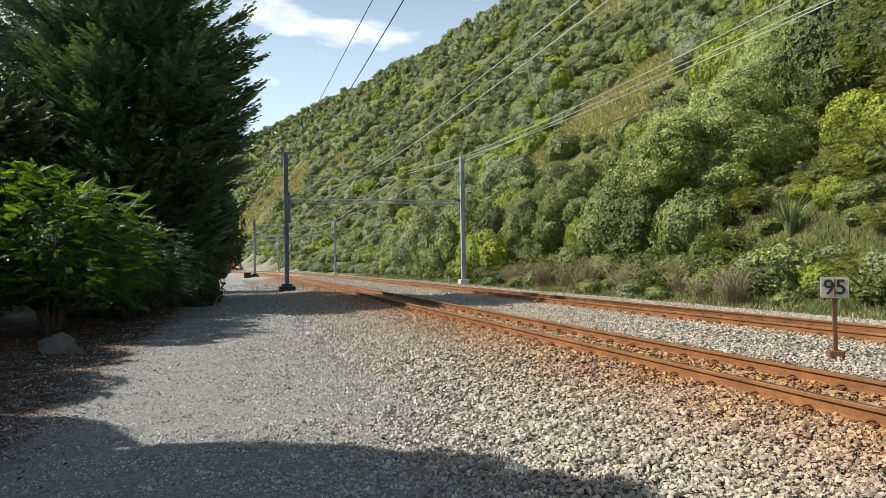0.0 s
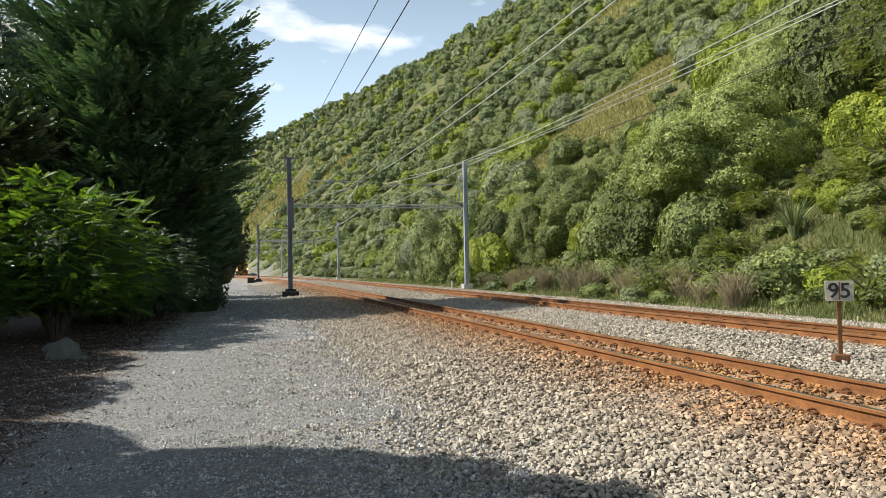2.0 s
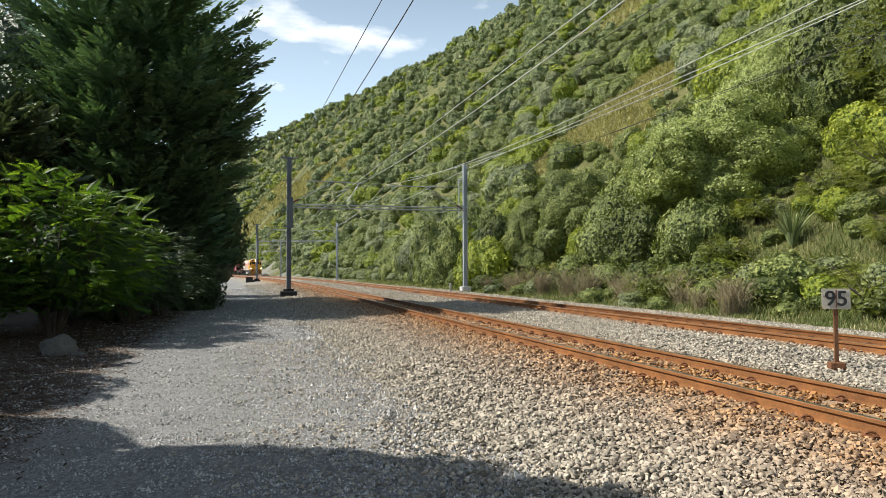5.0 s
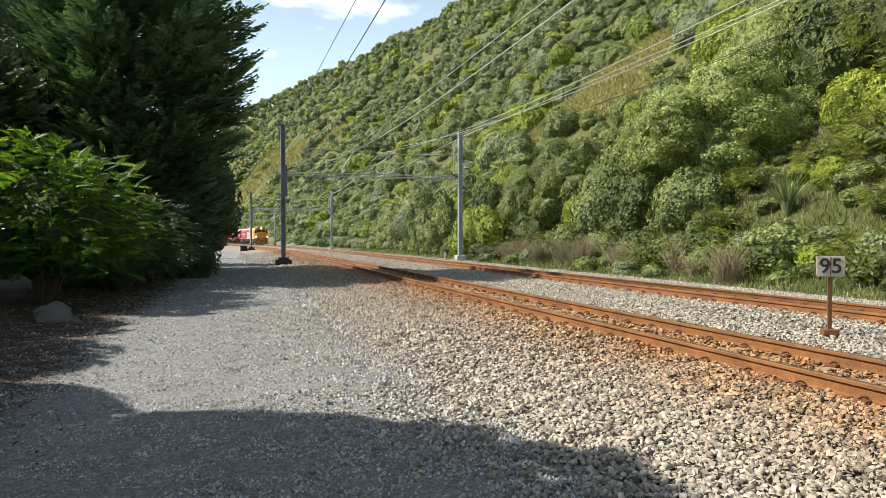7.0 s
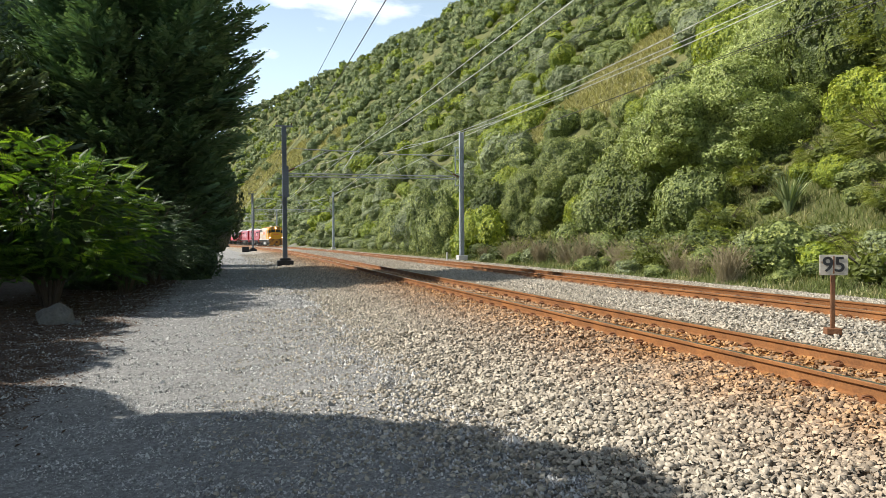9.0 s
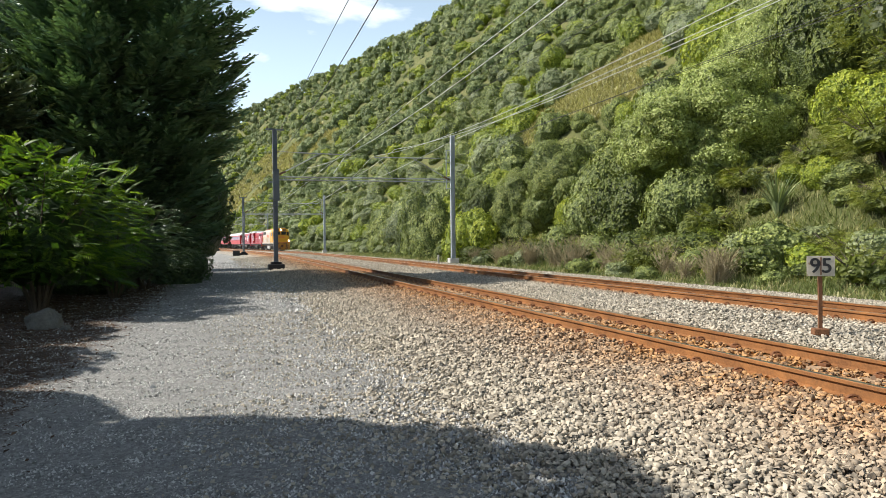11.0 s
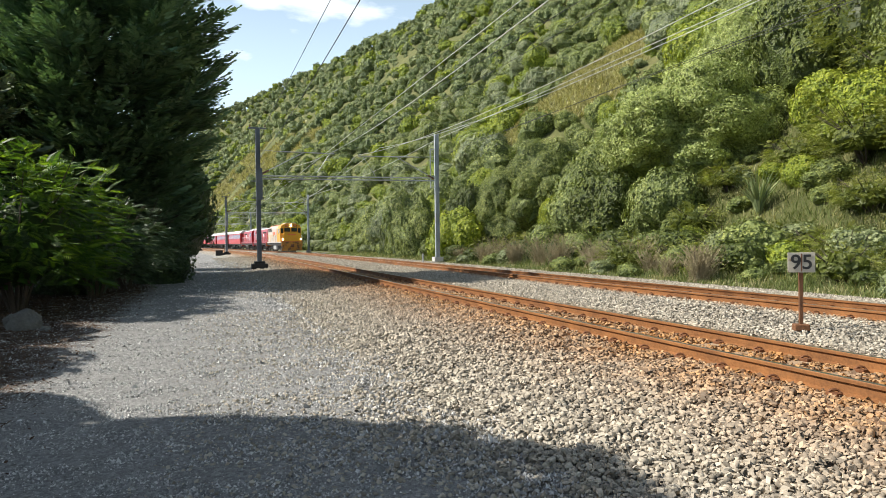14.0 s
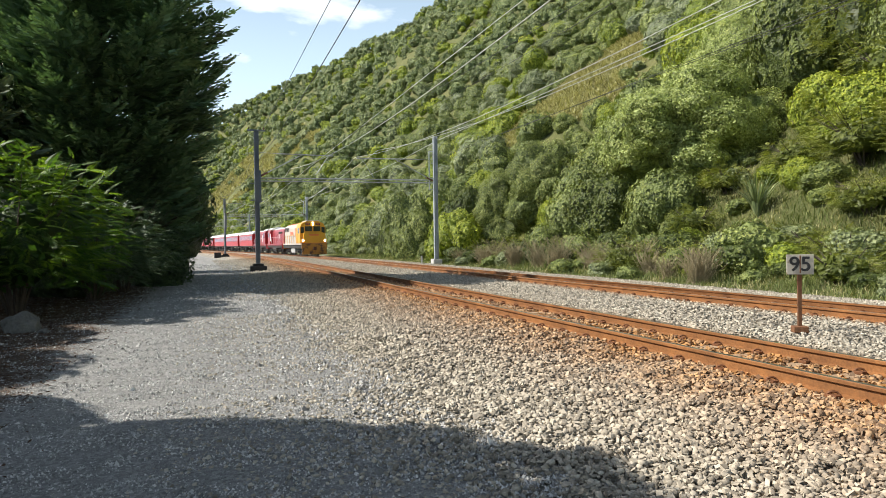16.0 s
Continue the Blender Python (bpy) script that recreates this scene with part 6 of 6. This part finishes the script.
def diesel_red(cab_at):
    """Deep red engine; its cab with white curved trim stands at the cab_at end (-1 front, 1 rear)."""
    th = empty("locomotive")
    tagged(th, "deep red diesel locomotive with white-trimmed cab, second in the train" if cab_at > 0 else "deep red diesel locomotive with white-trimmed cab ahead of the carriages",
           "locomotive", group="locomotives")
    L, w = 13.9, 1.32
    g = cab_at
    part("underframe", box(bmesh.new(), 2.5, L - 0.3, 0.34, (0, 0, 1.02), 0.02), M_UNDER, th)
    part("sill", box(bmesh.new(), 2.64, L - 0.4, 0.22, (0, 0, 1.25), 0.015), M_RED, th)
    sec = [(-0.95, 1.36), (0.95, 1.36), (0.95, 2.9), (0.84, 3.2), (0.55, 3.34), (-0.55, 3.34), (-0.84, 3.2), (-0.95, 2.9)]
    y_in, y_out = g * (L / 2 - 3.2), -g * (L / 2 - 0.7)
    part("hood", extrude_section(sec, min(y_in, y_out), max(y_in, y_out)), M_RED, th)
    part("hood_roof", extrude_section([(-0.80, 3.23), (0.80, 3.23), (0.5, 3.4), (-0.5, 3.4)], min(y_in, y_out), max(y_in, y_out)), M_ROOF, th, "pale roof panel")
    cab = [(-w, 1.36), (w, 1.36), (w, 2.85), (1.2, 3.25), (0.8, 3.52), (0.3, 3.62), (-0.3, 3.62), (-0.8, 3.52), (-1.2, 3.25), (-w, 2.85)]
    ya, yb = g * (L / 2 - 3.2), g * (L / 2 - 0.95)
    part("cab", extrude_section(cab, min(ya, yb), max(ya, yb)), M_RED, th)
    rim = [(x * 1.015, z + 0.012) for x, z in cab]
    for yy in (ya, yb):
        part("cab_trim", extrude_section(rim[2:9], yy - 0.26, yy + 0.26), M_WHITE, th, "white curved cab trim")
    part("cab_roof", extrude_section([(-1.2, 3.26), (1.2, 3.26), (0.8, 3.55), (0.3, 3.66), (-0.3, 3.66), (-0.8, 3.55)], min(ya, yb), max(ya, yb)), M_ROOF, th, "pale cab roof")
    for sx in (-1, 1):
        part("side_window", box(bmesh.new(), 0.03, 0.85, 0.7, (sx * (w + 0.006), (ya + yb) / 2, 2.6), 0.02), M_GLASS, th)
        part("end_window", box(bmesh.new(), 0.7, 0.03, 0.6, (sx * 0.5, yb + g * 0.17, 2.82), 0.02), M_GLASS, th)
        part("white_flash", box(bmesh.new(), 0.02, 0.5, 1.0, (sx * (w + 0.006), ya - g * 0.5, 2.2), 0.004), M_WHITE, th, "white side flash")
        part("emblem", box(bmesh.new(), 0.02, 0.55, 0.55, (sx * 0.972, -g * 2.4, 2.3), 0.004), M_WHITE, th, "white emblem shape")
        part("handrail", rod(bmesh.new(), (sx * 1.27, -L / 2 + 1, 2.2), (sx * 1.27, L / 2 - 1, 2.2), 0.02, seg=6), M_WHITE, th)
        for k in range(6):
            part("hood_door", box(bmesh.new(), 0.025, 0.95, 1.2, (sx * 0.958, -g * (-1.9 + 1.12 * k) - g * 1.2, 2.05), 0.008), M_RED, th)
        for k in range(3):
            gr = bmesh.new()
            for q in range(5):
                box(gr, 0.03, 0.9, 0.05, (sx * 0.966, -g * (2.4 + 1.1 * k), 2.66 + 0.05 * q))
            part("grille", gr, M_UNDER, th)
        for k in range(8):
            part("stanchion", rod(bmesh.new(), (sx * 1.27, -L / 2 + 1 + 1.7 * k, 1.36), (sx * 1.27, -L / 2 + 1 + 1.7 * k, 2.2), 0.018, seg=6), M_WHITE, th)
    for sg in (-1, 1):
        part("headstock", box(bmesh.new(), 2.6, 0.16, 0.6, (0, sg * (L / 2 - 0.1), 1.0), 0.02), M_RED, th)
    part("nose", box(bmesh.new(), 1.9, 0.75, 1.0, (0, g * (L / 2 - 0.55), 1.85), 0.08), M_RED, th)
    part("fuel_tank", box(bmesh.new(), 2.3, 2.4, 0.6, (0, 0, 0.62), 0.08), M_UNDER, th)
    for sx in (-1, 1):
        part("air_tank", rod(bmesh.new(), (sx * 1.1, -1.6, 0.7), (sx * 1.1, 1.6, 0.7), 0.17, seg=12), M_WHEEL, th, "grimy steel air tank")
    bogie(th, -4.0, 3, 3.4)
    bogie(th, 4.0, 3, 3.4)
    ws = [wheelset(th, y0 + d) for y0 in (-4.0, 4.0) for d in (-1.7, 0, 1.7)]
    couplers(th, L)
    return th, L, 8.0, ws


def carriage():
    th = empty("passenger_carriage")
    tagged(th, "red vintage passenger carriage with a pale rounded roof", "carriage", group="carriages")
    L, w = 17.3, 1.25
    part("underframe", box(bmesh.new(), 2.3, L - 0.2, 0.26, (0, 0, 1.0), 0.02), M_UNDER, th)
    body = [(-w, 1.08), (w, 1.08), (w + 0.02, 1.9), (w, 2.95), (1.18, 3.06), (-1.18, 3.06), (-w, 2.95), (-w - 0.02, 1.9)]
    part("body", extrude_section(body, -L / 2 + 0.75, L / 2 - 0.75), M_CARRED, th)
    roof = [(-1.32, 3.02), (1.32, 3.02), (1.2, 3.26), (0.85, 3.46), (0.4, 3.56), (-0.4, 3.56), (-0.85, 3.46), (-1.2, 3.26)]
    part("roof", extrude_section(roof, -L / 2, L / 2), M_ROOF, th, "pale grey rounded roof")
    for sx in (-1, 1):
        part("waist_strip", box(bmesh.new(), 0.03, L - 1.5, 0.06, (sx * (w + 0.016), 0, 1.98), 0.006), M_DARKRED, th)
        part("sole_bar", box(bmesh.new(), 0.06, L - 0.3, 0.2, (sx * 1.2, 0, 0.98), 0.01), M_UNDER, th)
        part("truss_rod", rod(bmesh.new(), (sx * 1.0, -3.4, 0.55), (sx * 1.0, 3.4, 0.55), 0.03, seg=6), M_UNDER, th)
        for k in range(12):
            y = -L / 2 + 1.7 + (L - 3.4) * k / 11
            part("window", box(bmesh.new(), 0.03, 0.84, 0.72, (sx * (w + 0.004), y, 2.42), 0.015), M_GLASS, th)
    for k in range(5):
        part("roof_vent", box(bmesh.new(), 0.3, 0.34, 0.14, (0, -6.6 + 3.3 * k, 3.6), 0.03), M_ROOF, th)
    for sg in (-1, 1):
        for sx in (-1, 1):
            part("platform_post", rod(bmesh.new(), (sx * 1.1, sg * (L / 2 - 0.1), 1.1), (sx * 1.1, sg * (L / 2 - 0.1), 3.05), 0.025, seg=6), M_DARKRED, th)
        part("platform_rail", box(bmesh.new(), 2.2, 0.04, 0.05, (0, sg * (L / 2 - 0.1), 2.0), 0.006), M_DARKRED, th)
        part("end_door", box(bmesh.new(), 0.7, 0.04, 1.85, (0, sg * (L / 2 - 0.74), 2.05), 0.01), M_DARKRED, th)
    for sx in (-1, 1):
        part("battery_box", box(bmesh.new(), 0.4, 1.6, 0.5, (sx * 0.95, 0.8, 0.65), 0.03), M_UNDER, th)
    bogie(th, -5.9, 2, 2.0)
    bogie(th, 5.9, 2, 2.0)
    ws = [wheelset(th, y0 + d, 0.43) for y0 in (-5.9, 5.9) for d in (-1.0, 1.0)]
    couplers(th, L)
    return th, L, 11.8, ws


SPEED, FRONT_16 = 8.18, 72.85


def vehicle_pose(s_front, L, base):
    sc = s_front + L / 2
    xa, ya, _ = line(sc - base / 2, SPACING)
    xb, yb, _ = line(sc + base / 2, SPACING)
    return pose(float(xa + xb) / 2, float(ya + yb) / 2, RAIL_Z + 0.002, 0, 0, math.degrees(math.atan2(-(xb - xa), yb - ya)))


moves = []
vehicles = [diesel_yellow(), diesel_red(1), diesel_red(-1)]
car = carriage()
vehicles.append(car)
for k in range(6):
    th = copy_thing(car[0], Matrix.Identity(4))
    vehicles.append((th, car[1], car[2], sorted((c for c in th.children if c.name.startswith("wheelset")), key=lambda c: c.location.y)))
behind = 0.0
for th, L, base, ws in vehicles:
    lead = behind
    behind += L + 0.72
    moves.append((th, [(0.5 * k, vehicle_pose(FRONT_16 + SPEED * (16 - 0.5 * k) + lead, L, base)) for k in range(33)]))
    for wst in ws:
        y, r = wst.location.y, wst.location.z
        moves.append((wst, [(k / 15, pose(0, y, r, math.degrees(SPEED * k / 15 / r) % 360)) for k in range(241)]))


def motions():
    for thing, rows in moves:
        walk(thing, rows)


motions()
